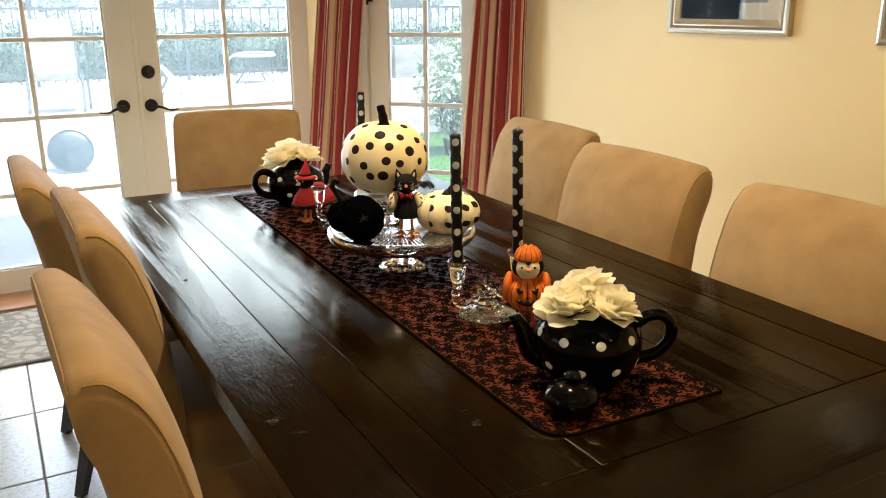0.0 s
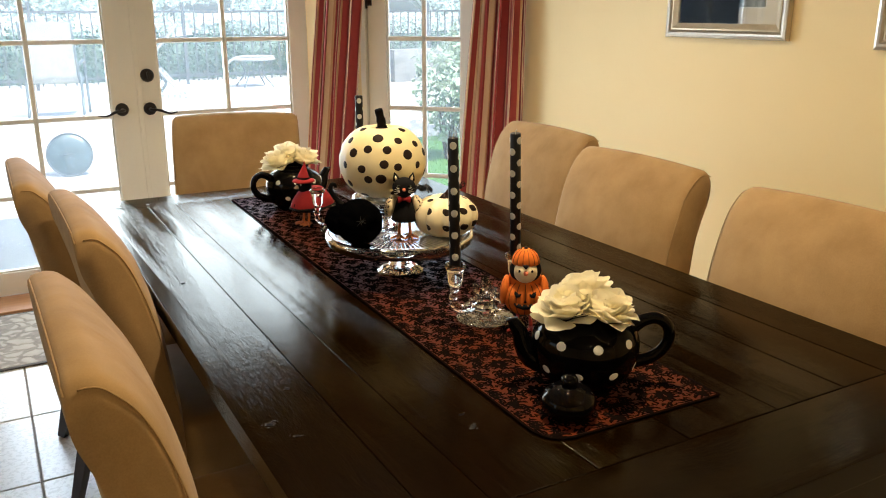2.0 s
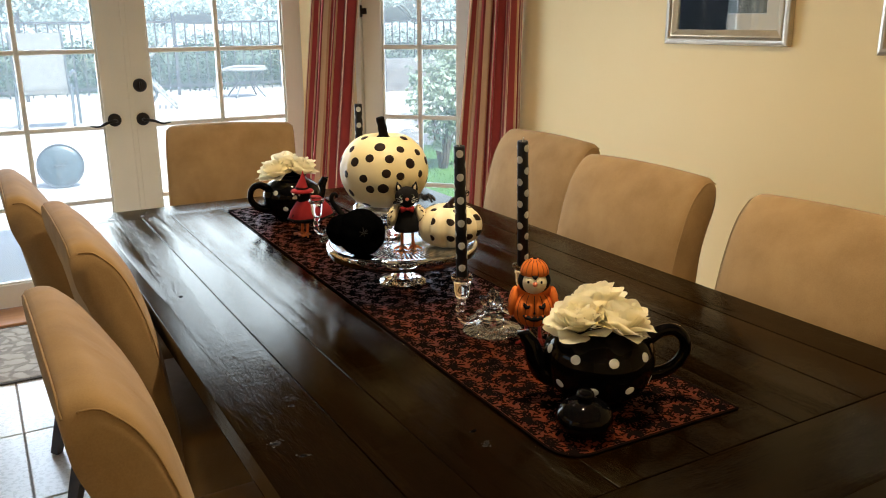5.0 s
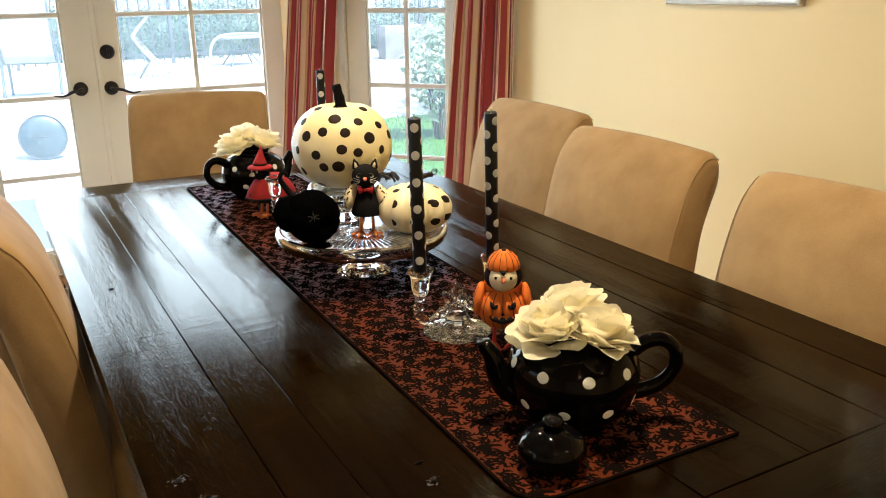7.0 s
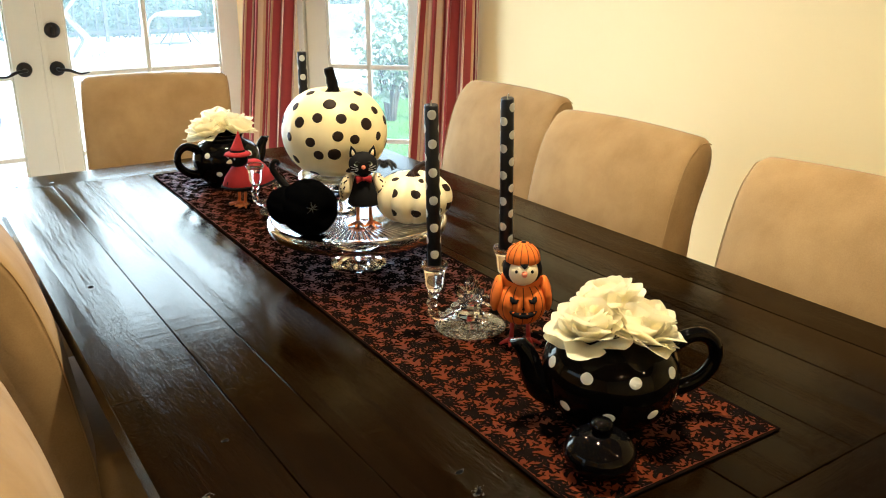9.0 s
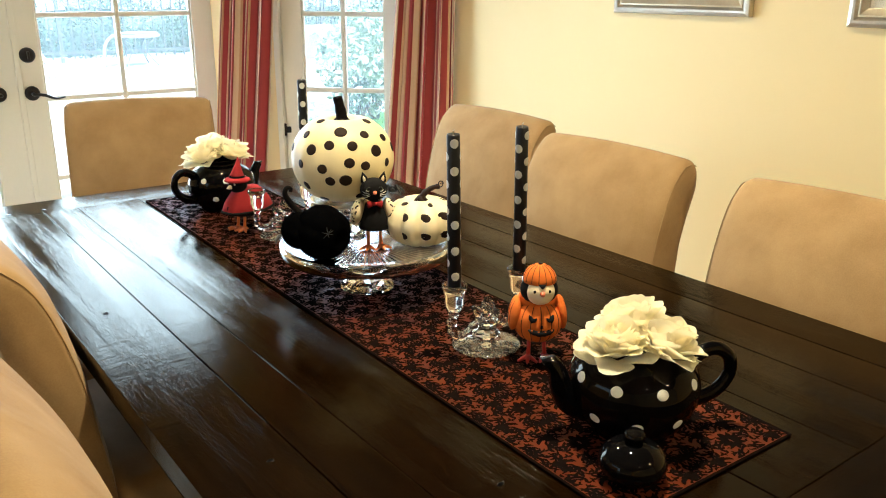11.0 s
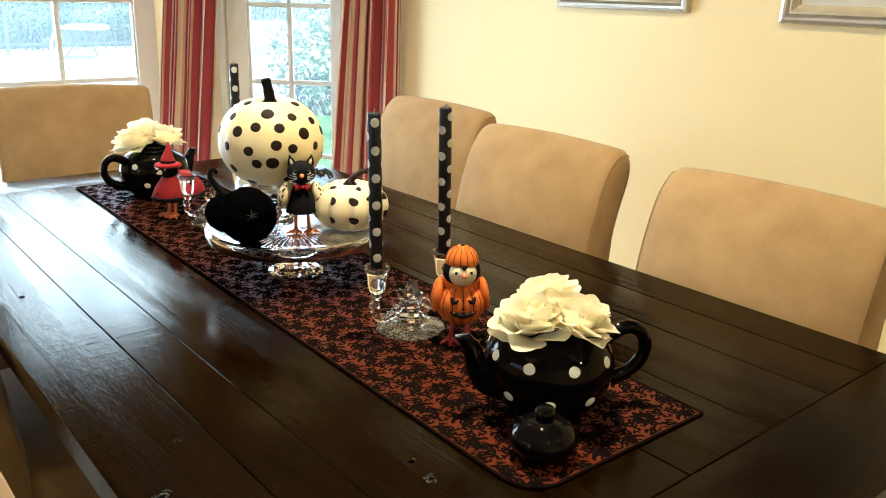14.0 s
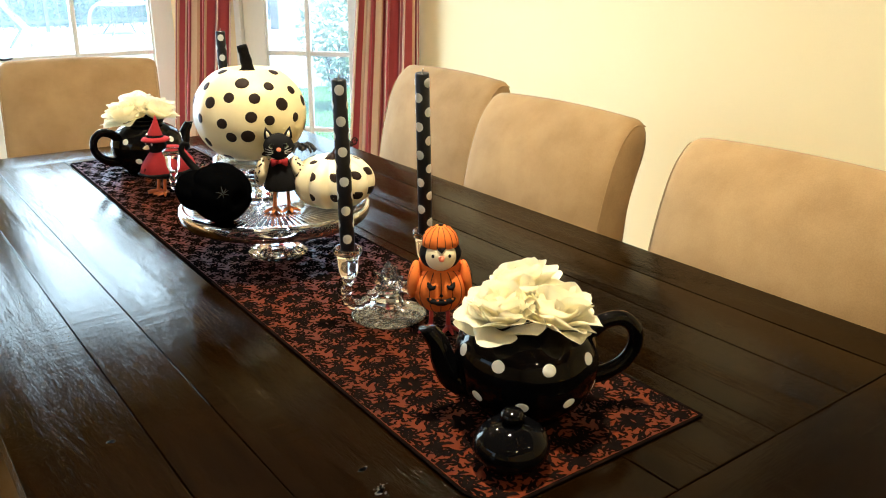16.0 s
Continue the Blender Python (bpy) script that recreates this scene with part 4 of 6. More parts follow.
def patch(bm, at, radius, rim=14, lift=0.0007, slot=0):
    """A thin disc laid on a surface: at(a, b) gives the place for offsets a, b in metres from its middle."""
    centre = bm.verts.new(at(0, 0, lift * 1.3))
    rings = []
    for r, h in ((0.55, 1.25), (0.92, 1.0), (1.0, -0.2)):
        rings.append([bm.verts.new(at(radius * r * math.cos(t), radius * r * math.sin(t), lift * h)) for t in (2 * math.pi * k / rim for k in range(rim))])
    for k in range(rim):
        k2 = (k + 1) % rim
        bm.faces.new((centre, rings[0][k], rings[0][k2])).material_index = slot
        for a, b in zip(rings, rings[1:]):
            bm.faces.new((a[k], b[k], b[k2], a[k2])).material_index = slot


# ---- teapots ----
POT = [(0.0, 0.0), (0.052, 0.0), (0.057, 0.004), (0.062, 0.010), (0.076, 0.022), (0.0885, 0.044), (0.0945, 0.068), (0.0950, 0.086), (0.0885, 0.106), (0.074, 0.121), (0.058, 0.130), (0.050, 0.134), (0.049, 0.140), (0.052, 0.144), (0.053, 0.147), (0.050, 0.149), (0.046, 0.146), (0.044, 0.136), (0.050, 0.124), (0.0, 0.100)]


def pot_radius(z):
    out = smooth_path(POT, 3)[3:37]
    return float(np.interp(z, [p[1] for p in out], [p[0] for p in out]))


def teapot(place, turn, label, phase):
    """A round teapot, spout towards local +x, handle towards -x, its lid off."""
    pot = thing("teapot", place, turn, label, "teapot", "polka dot teapots")
    bm = bmesh.new()
    prof = [tuple(p) for p in smooth_path(POT, 3)]
    prof = [(max(0.0, r), z) for r, z in prof]
    prof[0], prof[-1] = (0.0, prof[0][1]), (0.0, prof[-1][1])
    lathe(bm, prof, 56)
    body = part("body", bm, M_BLACK_GLAZE, pot, "glossy black glazed body")
    bm = bmesh.new()
    pts = smooth_path([(0.070, 0, 0.040), (0.096, 0, 0.050), (0.110, 0, 0.074), (0.117, 0, 0.098), (0.130, 0, 0.118)], 5)
    n = len(pts)
    tube(bm, pts, [0.024 - 0.0125 * (k / (n - 1)) ** 0.8 for k in range(n)], 18, cap=False)
    tube(bm, [Vector(pts[-1]) - 0.0 * Vector((1, 0, 1)), Vector(pts[-1]) + Vector((0.002, 0, 0.003)), Vector(pts[-1]) + Vector((0.0, 0, -0.001)), Vector(pts[-1]) + Vector((-0.012, 0, -0.018))], [0.0115, 0.0115, 0.0088, 0.0080], 18, cap=False)
    part("spout", bm, M_BLACK_GLAZE, pot, "curved black spout")
    bm = bmesh.new()
    pts = smooth_path([(-0.080, 0, 0.104), (-0.100, 0, 0.119), (-0.124, 0, 0.124), (-0.144, 0, 0.110), (-0.148, 0, 0.084), (-0.134, 0, 0.060), (-0.112, 0, 0.046), (-0.084, 0, 0.040)], 5)
    n = len(pts)
    tube(bm, pts, [0.0105 - 0.0025 * math.sin(math.pi * k / (n - 1)) for k in range(n)], 14, flat=1.25)
    part("handle", bm, M_BLACK_GLAZE, pot, "looped black handle")
    for z, off in ((0.100, 0), (0.048, 20)):
        for k in range(9):
            a0 = math.radians(phase + off + 40 * k)
            if abs((math.degrees(a0) + 180) % 360 - 180) < 16 and z < 0.08 or abs(math.degrees(a0) % 360 - 180) < 12:
                continue

            def at(u, v, h, a0=a0, z=z):
                zz = z + v * 0.86
                r = pot_radius(zz) + h
                a = a0 + u / pot_radius(z)
                return (r * math.cos(a), r * math.sin(a), zz + h * 0.3)

            bm = bmesh.new()
            patch(bm, at, 0.0088, 16, 0.0003)
            part("dot", bm, M_WHITE_GLAZE, body, "white dot")
    return pot


POT_Z = RUN_Z + 0.0024
teapot((-0.010, -0.770, POT_Z), 150.2, "glossy black teapot with white dots holding cream flowers", -150.2 - 155)
teapot((-0.004, 0.800, POT_Z), 9, "glossy black dotted teapot with cream flowers, behind a figurine", 8)

lid = thing("pot_cover", (-0.115, -0.863, RUN_Z + 0.0024), 20, "round glossy black teapot lid lying on the runner", "lid")
bm = bmesh.new()
prof = [(0.0, 0.0), (0.026, 0.0)] + [(0.0460 * math.sqrt(max(0.0, 1 - ((z - 0.0285) / 0.0315) ** 2)), z) for z in (0.003, 0.006, 0.010, 0.015, 0.021, 0.027, 0.033, 0.039, 0.045, 0.050, 0.054, 0.057, 0.0590, 0.0598)]
lathe(bm, prof + [(0.0, 0.060)], 44)
part("dome", bm, M_BLACK_GLAZE, lid)
bm = bmesh.new()
prof = smooth_path([(0.0095, 0.057), (0.0110, 0.0600), (0.0140, 0.064), (0.0142, 0.068), (0.0115, 0.073), (0.005, 0.0757)], 3)
lathe(bm, [(float(r), float(z)) for r, z in prof] + [(0.0, 0.0762)], 24)
part("knob", bm, M_BLACK_GLAZE, lid)

# ---- cloth flowers ----


def petal_mesh(name, length, width, cup, curl, ruffle, seed):
    rnd = random.Random(seed)
    p1, p2 = rnd.uniform(0, 6), rnd.uniform(0, 6)
    nu, nv = 8, 7
    verts, faces = [], []
    for j in range(nv + 1):
        v = j / nv
        w = width * (0.22 + 0.78 * math.sin(math.pi * min(0.5, v * 0.62)) ** 0.9) * (1 - 0.18 * max(0, v - 0.8) / 0.2)
        for i in range(nu + 1):
            u = -1 + 2 * i / nu
            end = 1 - 0.20 * u * u * v + 0.05 * math.sin(3 * u + p1) * v + 0.04 * math.exp(-14 * (u - 0.25 * math.sin(p2)) ** 2) * v
            y = length * v * end
            z = cup * (u * u) * w * (0.4 + 0.6 * v) + curl * v * v * length * (-1 if curl < 0 else 1) * (1 if curl < 0 else -1) * -1
            z += ruffle * v * v * (math.sin(4.2 * u + p2) + 0.6 * math.sin(7 * u + p1)) * (0.3 + abs(u))
            verts.append((w * u, y, z))
    for j in range(nv):
        for i in range(nu):
            a = j * (nu + 1) + i
            faces.append((a, a + 1, a + nu + 2, a + nu + 1))
    me = bpy.data.meshes.new(name)
    me.from_pydata(verts, [], faces)
    for f in me.polygons:
        f.use_smooth = True
    me.materials.append(M_PETAL)
    return me


PETALS = {}
for kind, args in (("outer", (0.060, 0.034, 0.42, -0.20, 0.0030)), ("middle", (0.056, 0.035, 0.62, -0.06, 0.0026)), ("inner", (0.047, 0.028, 0.85, 0.14, 0.0020))):
    PETALS[kind] = [petal_mesh("petal", *args, seed) for seed in (1, 2, 3)]


def bloom(m, size, seed):
    rnd = random.Random(seed)
    fl = new("flower")
    fl.empty_display_size = 0.03
    tagged(fl, "cream-white cloth flower with ruffled petals in a teapot", "flower", "cloth flowers")
    fl.matrix_basis = m @ Matrix.Scale(size, 4)
    for kind, count, tilt, base, z in (("outer", 6, 24, 0.008, 0.0), ("outer", 6, 40, 0.010, 0.003), ("middle", 6, 50, 0.012, 0.006), ("middle", 5, 66, 0.010, 0.010), ("middle", 4, 78, 0.006, 0.012), ("inner", 4, 84, 0.003, 0.012)):
        for k in range(count):
            a = 360 * k / count + rnd.uniform(-14, 14)
            ob = new("petal", rnd.choice(PETALS[kind]))
            ob.parent = fl
            s = rnd.uniform(0.88, 1.10)
            ob.matrix_basis = pose(0, 0, z, 0, 0, a) @ pose(0, base, 0, tilt + rnd.uniform(-8, 8), rnd.uniform(-14, 14), rnd.uniform(-10, 10)) @ Matrix.Scale(s, 4)


for k, (x, y, z, rx, ry, s) in enumerate(((-0.058, -0.774, 0.898, 4, -14, 0.86), (-0.008, -0.812, 0.896, 14, 8, 0.86), (-0.006, -0.758, 0.908, -8, 4, 0.90))):
    bloom(pose(x, y, z, rx, ry, 40 * k), s, k + 11)
for k, (x, y, z, rx, ry, s) in enumerate(((-0.058, 0.792, 0.908, 4, -14, 0.88), (0.020, 0.772, 0.914, 10, 8, 0.88), (-0.010, 0.826, 0.918, -6, 0, 0.92))):
    bloom(pose(x, y, z, rx, ry, 55 * k), s, k + 31)

# ---- glass candle holders ----


def candle_holder(place, turn, label):
    h = thing("candle_holder", place, turn, label, "candle holder", "two-armed glass candle holders")
    bm = bmesh.new()
    lathe(bm, [(0.0, 0.0), (0.058, 0.0), (0.063, 0.002), (0.064, 0.004), (0.060, 0.006), (0.040, 0.0085), (0.024, 0.012), (0.020, 0.018), (0.0, 0.018)], 48)
    part("base", bm, M_ETCHED, h, "etched flower pattern in the glass foot")
    bm = bmesh.new()
    lathe(bm, [(0.0, 0.0185), (0.021, 0.0185), (0.025, 0.024), (0.024, 0.030), (0.018, 0.036), (0.019, 0.045), (0.022, 0.050), (0.018, 0.058), (0.0, 0.060)], 8)
    part("stem", bm, M_GLASS, h, smooth=False)
    for k, (a, tilt, s) in enumerate(((0, 0, 1.0), (30, 38, 0.8), (150, 38, 0.8), (270, 34, 0.82), (210, 44, 0.6), (330, 44, 0.6))):
        bm = bmesh.new()
        m = pose(0, 0, 0.050, 0, 0, a) @ pose(0.004 if tilt else 0, 0, 0, 0, tilt, 0) @ Matrix.Scale(s, 4)
        lathe(bm, [(0, 0), (0.007, 0.005), (0.013, 0.018), (0.012, 0.030), (0.006, 0.042), (0, 0.048)], 8, m)
        part("leaf", bm, M_GLASS, h, smooth=False)
    for s in (-1, 1):
        bm = bmesh.new()
        pts = smooth_path([(s * 0.014, 0, 0.052), (s * 0.032, 0, 0.044), (s * 0.048, 0, 0.034), (s * 0.064, 0, 0.034), (s * 0.078, 0, 0.046), (s * 0.080, 0, 0.066), (s * 0.0755, 0, 0.0868)], 5)
        rr = [0.0085 + 0.0016 * math.sin(1.6 * k) for k in range(len(pts))]
        tube(bm, pts, rr, 12)
        part("arm", bm, M_GLASS, h)
        bm = bmesh.new()
        lathe(bm, [(0.0, 0.086), (0.011, 0.086), (0.0135, 0.090), (0.0160, 0.100), (0.0172, 0.116), (0.0195, 0.124), (0.0224, 0.129), (0.0228, 0.134), (0.0210, 0.137), (0.0165, 0.135), (0.0140, 0.128), (0.0126, 0.1255), (0.0, 0.1255)], 28, Matrix.Translation((s * 0.0755, 0, 0)))
        part("cup", bm, M_GLASS, h)
    return h


candle_holder((0.004, -0.414, RUN_Z + 0.0024), 0, "clear glass two-armed candle holder with leaf finial")
candle_holder((0.016, 0.437, RUN_Z + 0.0024), 7, "clear glass two-armed candle holder, one cup empty")


def candle(x, y, turn, label, lean=(0, 0)):
    c = thing("candle", (x, y, RUN_Z + 0.0024 + 0.126), turn, label, "candle", "polka dot taper candles")
    c.matrix_basis = pose(x, y, RUN_Z + 0.0024 + 0.126, *lean, 0) @ pose(0, 0, 0, 0, 0, turn)
    H, R = 0.275, 0.0117
    bm = bmesh.new()
    lathe(bm, [(0.0, 0.0), (R - 0.001, 0.0), (R, 0.002), (R * 0.995, H * 0.6), (R * 0.96, H - 0.003), (R * 0.88, H), (0.003, H - 0.002), (0.0, H - 0.002)], 28)
    body = part("wax", bm, M_WAX, c, "black wax taper")
    bm = bmesh.new()
    tube(bm, smooth_path([(0, 0, H - 0.003), (0.0006, 0, H + 0.003), (0.002, 0.001, H + 0.007)], 3), 0.0009, 6)
    part("wick", bm, M_WICK, c, "short wick")
    for col in range(4):
        for k in range(6):
            z = H - 0.0145 - 0.0465 * k - (0.0232 if col % 2 else 0)
            if z < 0.006:
                continue

            def at(u, v, h, a0=math.radians(90 * col), z=z):
                a = a0 + u / R
                return ((R + h) * math.cos(a), (R + h) * math.sin(a), z + v)

            bm = bmesh.new()
            patch(bm, at, 0.0078, 14, 0.00012)
            part("dot", bm, M_DOT, body, "pale dot")
    return c


CANDLE = "black taper candle with pale dots in a glass holder"
candle(-0.0715, -0.414, -118, CANDLE, (0.4, -1.6))
candle(0.0795, -0.414, -118 + 45, CANDLE, (2.0, -2.9))
candle(0.091, 0.446, -112, CANDLE)

# ---- cake stands ----
PLATE_Z = 0.8655


def cake_stand(name, place, label, R, H, foot, ribs):
    st = thing(name, place, 0, label, "cake stand")
    bm = bmesh.new()

    fine = ribs * 3

    def wavy(a, r, z):
        w = 0.0008 * math.cos(fine * a) if z > H - 0.002 and R * 0.4 < r < R * 0.9 else 0.0
        return r, z + w

    lathe(bm, [(0.0, H), (R * 0.42, H), (R * 0.55, H), (R * 0.70, H), (R * 0.86, H + 0.0005), (R * 0.92, H + 0.006), (R * 0.96, H + 0.010), (R, H + 0.009), (R + 0.003, H + 0.003), (R + 0.002, H - 0.008), (R - 0.003, H - 0.017), (R - 0.008, H - 0.020), (R - 0.013, H - 0.016), (R * 0.90, H - 0.009), (R * 0.5, H - 0.009), (0.02, H - 0.010), (0.0, H - 0.010)], fine * 4, shape=wavy)
    part("plate", bm, M_PRESSED, st, "clear pressed glass plate")
    bm = bmesh.new()
    for ring, n in ((0.42, ribs // 2), (0.68, ribs), (0.84, ribs)):
        for k in range(n):
            a = 2 * math.pi * k / n
            r0, r1 = R * (ring - 0.10), R * (ring + 0.06)
            b = a + 0.28
            tube(bm, [(r0 * math.cos(a), r0 * math.sin(a), H - 0.0100), ((r0 + r1) / 2 * math.cos((a + b) / 2), (r0 + r1) / 2 * math.sin((a + b) / 2), H - 0.0108), (r1 * math.cos(b), r1 * math.sin(b), H - 0.0100)], [0.0012, 0.0026, 0.0012], 6)
    part("pressed_ribs", bm, M_GLASS, st)
    bm = bmesh.new()
    lathe(bm, [(0.0, 0.0), (foot * 0.80, 0.0), (foot, 0.003), (foot * 0.99, 0.007), (foot * 0.80, 0.014), (foot * 0.50, 0.022), (foot * 0.34, 0.032), (foot * 0.30, H * 0.55), (foot * 0.38, H * 0.72), (foot * 0.62, H - 0.014), (foot * 0.62, H - 0.0108), (0.0, H - 0.0108)], 16)
    part("pedestal", bm, M_GLASS, st, "faceted glass foot", smooth=False)
    return st


SC = (-0.010, -0.022)
cake_stand("cake_stand", (*SC, RUN_Z + 0.0024), "clear pressed-glass cake stand holding pumpkins and a figurine", 0.185, PLATE_Z - RUN_Z - 0.0024, 0.060, 24)
cake_stand("cake_stand", (-0.010, 0.068, PLATE_Z + 0.0006), "small clear glass pedestal under the big pumpkin", 0.080, 0.074, 0.045, 16)

# ---- pumpkins ----


def pumpkin_point(th, ph, a, c, ribs, deep, lift=0.0):
    """Angles round and up; ribs pinch it, and the poles are dimpled."""
    f = 1 - deep * abs(math.sin(ribs * th / 2)) ** 3 * 0 - deep * (0.5 - 0.5 * math.cos(ribs * th)) ** 4 * math.cos(ph) ** 0.6
    dent = 1 - 0.20 * math.exp(-((math.pi / 2 - abs(ph)) / 0.24) ** 2)
    r = a * f * math.copysign(abs(math.cos(ph)) ** 0.86, math.cos(ph))
    return Vector(((r + lift * math.cos(ph)) * math.cos(th), (r + lift * math.cos(ph)) * math.sin(th), c * math.sin(ph) * dent + lift * math.sin(ph)))


def pumpkin_body(bm, a, c, ribs, deep, seg=72, rows=30, m=None, slot=0):
    rings = []
    for j in range(1, rows):
        ph = -math.pi / 2 + math.pi * j / rows
        rings.append([bm.verts.new((m @ pumpkin_point(2 * math.pi * k / seg, ph, a, c, ribs, deep)) if m else pumpkin_point(2 * math.pi * k / seg, ph, a, c, ribs, deep)) for k in range(seg)])
    for p, q in zip(rings, rings[1:]):
        for k in range(seg):
            bm.faces.new((p[k], p[(k + 1) % seg], q[(k + 1) % seg], q[k])).material_index = slot
    bm.faces.new(rings[0][::-1])
    bm.faces.new(rings[-1])


def spotted_pumpkin(place, label, mat, a, c, ribs, deep, spots, stem, stem_mat):
    p = thing("pumpkin", place, 0, label, "pumpkin", "decorative pumpkins")
    bm = bmesh.new()
    pumpkin_body(bm, a, c, ribs, deep)
    body = part("body", bm, mat, p)
    for th, ph, r in spots:
        t0, p0 = math.radians(th), math.radians(ph)

        def at(u, v, h, t0=t0, p0=p0):
            ph1 = max(-1.5, min(1.5, p0 + v / ((a + c) / 2)))
            return pumpkin_point(t0 + u / max(0.02, a * math.cos(p0) ** 0.86), ph1, a, c, ribs, deep, h)

        bm = bmesh.new()
        patch(bm, at, 1.15 * r / 1000, 16, 0.0006)
        part("spot", bm, M_SPOT, body, "painted black spot")
    bm = bmesh.new()
    pts = smooth_path([q[:3] for q in stem], 5)
    rad = np.interp(np.linspace(0, 1, len(pts)), np.linspace(0, 1, len(stem)), [q[3] for q in stem])
    tube(bm, pts, [float(r) * (1 + 0.06 * math.sin(5 * k)) for k, r in enumerate(rad)], 7)
    for k in range(5):
        an = 2 * math.pi * k / 5 + 0.4
        x0, y0, z0, r0 = stem[0]
        tube(bm, [(x0 + 0.4 * r0 * math.cos(an), y0 + 0.4 * r0 * math.sin(an), z0 + 0.012), (x0 + r0 * 1.2 * math.cos(an), y0 + r0 * 1.2 * math.sin(an), z0 + 0.0045), (x0 + r0 * 1.9 * math.cos(an), y0 + r0 * 1.9 * math.sin(an), z0 + 0.003)], [r0 * 0.45, r0 * 0.38, r0 * 0.15], 6)
    part("stem", bm, stem_mat, p, "gnarled dark stem")
    return p


BIG_SPOTS = [(-122, 47, 12), (-88, 41, 9), (-136, 28, 10), (-108, 27, 10), (-158, 21, 11), (-79, 18, 12), (-56, 32, 8.5), (-177, 39, 9), (-174, 64, 9), (-58, 61, 9), (-113, 6, 10), (-143, -2, 9.5), (-95, 1, 9), (-62, 0, 9), (-173, 1, 9), (-135.2, -18, 10), (-117.5, -16.5, 12), (-172, -29, 10), (-156, -54, 10)]
more = [(th, ph, r) for th, ph, r in ((-40, 16, 10), (-35, -16, 9), (-80, -28, 10), (-95, -45, 9), (10, 35, 10), (20, 0, 11), (45, 30, 9), (60, -8, 10), (80, 40, 10), (100, 12, 9), (130, 30, 11), (140, -6, 9), (160, 18, 9), (120, -30, 10), (40, -35, 10))]
spotted_pumpkin((-0.010, 0.069, 1.039), "large cream pumpkin painted with black spots, black stem", M_PUMPKIN, 0.1115, 0.096, 9, 0.025, BIG_SPOTS + more,
                [(0, 0, 0.074, 0.014), (0.0, 0, 0.090, 0.0125), (-0.003, 0.001, 0.110, 0.0110), (-0.008, 0.002, 0.132, 0.0100)], M_STEM)
SMALL = [(36 * k - 118, ph, 9.6) for k in range(10) for ph in (27, -17)] + [(36 * k - 100, 58, 6) for k in range(0, 10, 2)]
spotted_pumpkin((0.086, -0.090, PLATE_Z + 0.0520), "small ribbed white pumpkin with black spots and curled stem", M_PUMPKIN2, 0.0822, 0.0530, 10, 0.18, SMALL,
                [(0, 0, 0.040, 0.010), (0.002, -0.002, 0.052, 0.0075), (0.012, -0.005, 0.064, 0.006), (0.028, -0.008, 0.070, 0.0055), (0.040, -0.010, 0.071, 0.006)], M_STEM_BROWN)
# the curling tendril beside its stem
bm = bmesh.new()
pts = [(0.129 + 0.008 * math.cos(t) * (1 - t / 14), -0.101 - 0.003 * t / 6, PLATE_Z + 0.1275 + 0.008 * math.sin(t) * (1 - t / 14)) for t in np.linspace(0, 9, 30)]
tube(bm, pts, 0.0012, 6)
tagged(part("tendril", bm, M_STEM_BROWN), "thin black curled wire tendril on the pumpkin stem", "tendril")

# black velvet pumpkin, tipped towards the room
AX = Vector((-0.24, 0.88, 0.12)).normalized()
VC = Vector((-0.134, -0.056, 0.9205))
tip = Matrix.Translation(VC) @ AX.to_track_quat("Z", "Y").to_matrix().to_4x4()
vp = new("pumpkin")
vp.empty_display_size = 0.05
vp.matrix_basis = tip
tagged(vp, "black velvet pumpkin with curled stem, tipped on its side", "pumpkin", "decorative pumpkins")
bm = bmesh.new()
pumpkin_body(bm, 0.0560, 0.056, 7, 0.06)
LOBE = tip.to_3x3().inverted() @ Vector((-0.034, 0.030, 0.002))
pumpkin_body(bm, 0.038, 0.040, 7, 0.07, 48, 20, Matrix.Translation(LOBE))
part("body", bm, M_VELVET, vp)
bm = bmesh.new()
pts = smooth_path([tuple(tip.inverted() @ Vector(q)) for q in ((-0.143, 0.000, 0.935), (-0.147, 0.016, 0.947), (-0.158, 0.032, 0.965), (-0.168, 0.037, 0.985), (-0.164, 0.037, 0.998), (-0.156, 0.035, 0.997), (-0.156, 0.035, 0.990))], 5)
tube(bm, pts, [0.010 - 0.0065 * (k / (len(pts) - 1)) ** 0.6 for k in range(len(pts))], 8)
part("stem", bm, M_STEM, vp, "curled black stem")
bm = bmesh.new()
FRONT = (tip.inverted().to_3x3() @ Vector((-0.30, -0.93, 0.22))).normalized()
SIDE = FRONT.cross(Vector((1, 0, 0))).normalized()
OVER = FRONT.cross(SIDE)


def on_skin(d):
    return d / math.sqrt((d.x ** 2 + d.y ** 2) / 0.0585 ** 2 + d.z ** 2 / 0.0580 ** 2)


strands = random.Random(9)
for k in range(9):
    a = 2 * math.pi * k / 9 + strands.uniform(-0.5, 0.5)
    tube(bm, [on_skin(FRONT + r * (SIDE * math.cos(a + r * 0.5) + OVER * math.sin(a + r * 0.5))) for r in (0.02, strands.uniform(0.06, 0.12), strands.uniform(0.13, 0.27))], [0.0010, 0.0008, 0.0004], 5)
part("thread_star", bm, M_GREY, vp, "grey stitched star")

# ---- figurines: each one plain mesh ----
FIG = [M_BLACK_FELT, M_CREAM_FELT, M_ORANGE, M_ORANGE_LEG, M_RED, M_PINK, M_PALE, M_RED_LEG, M_SPOT, M_EYE]
BLK, CRM, ORG, OLEG, RED, PNK, PAL, RLEG, SPT, EYE = range(10)


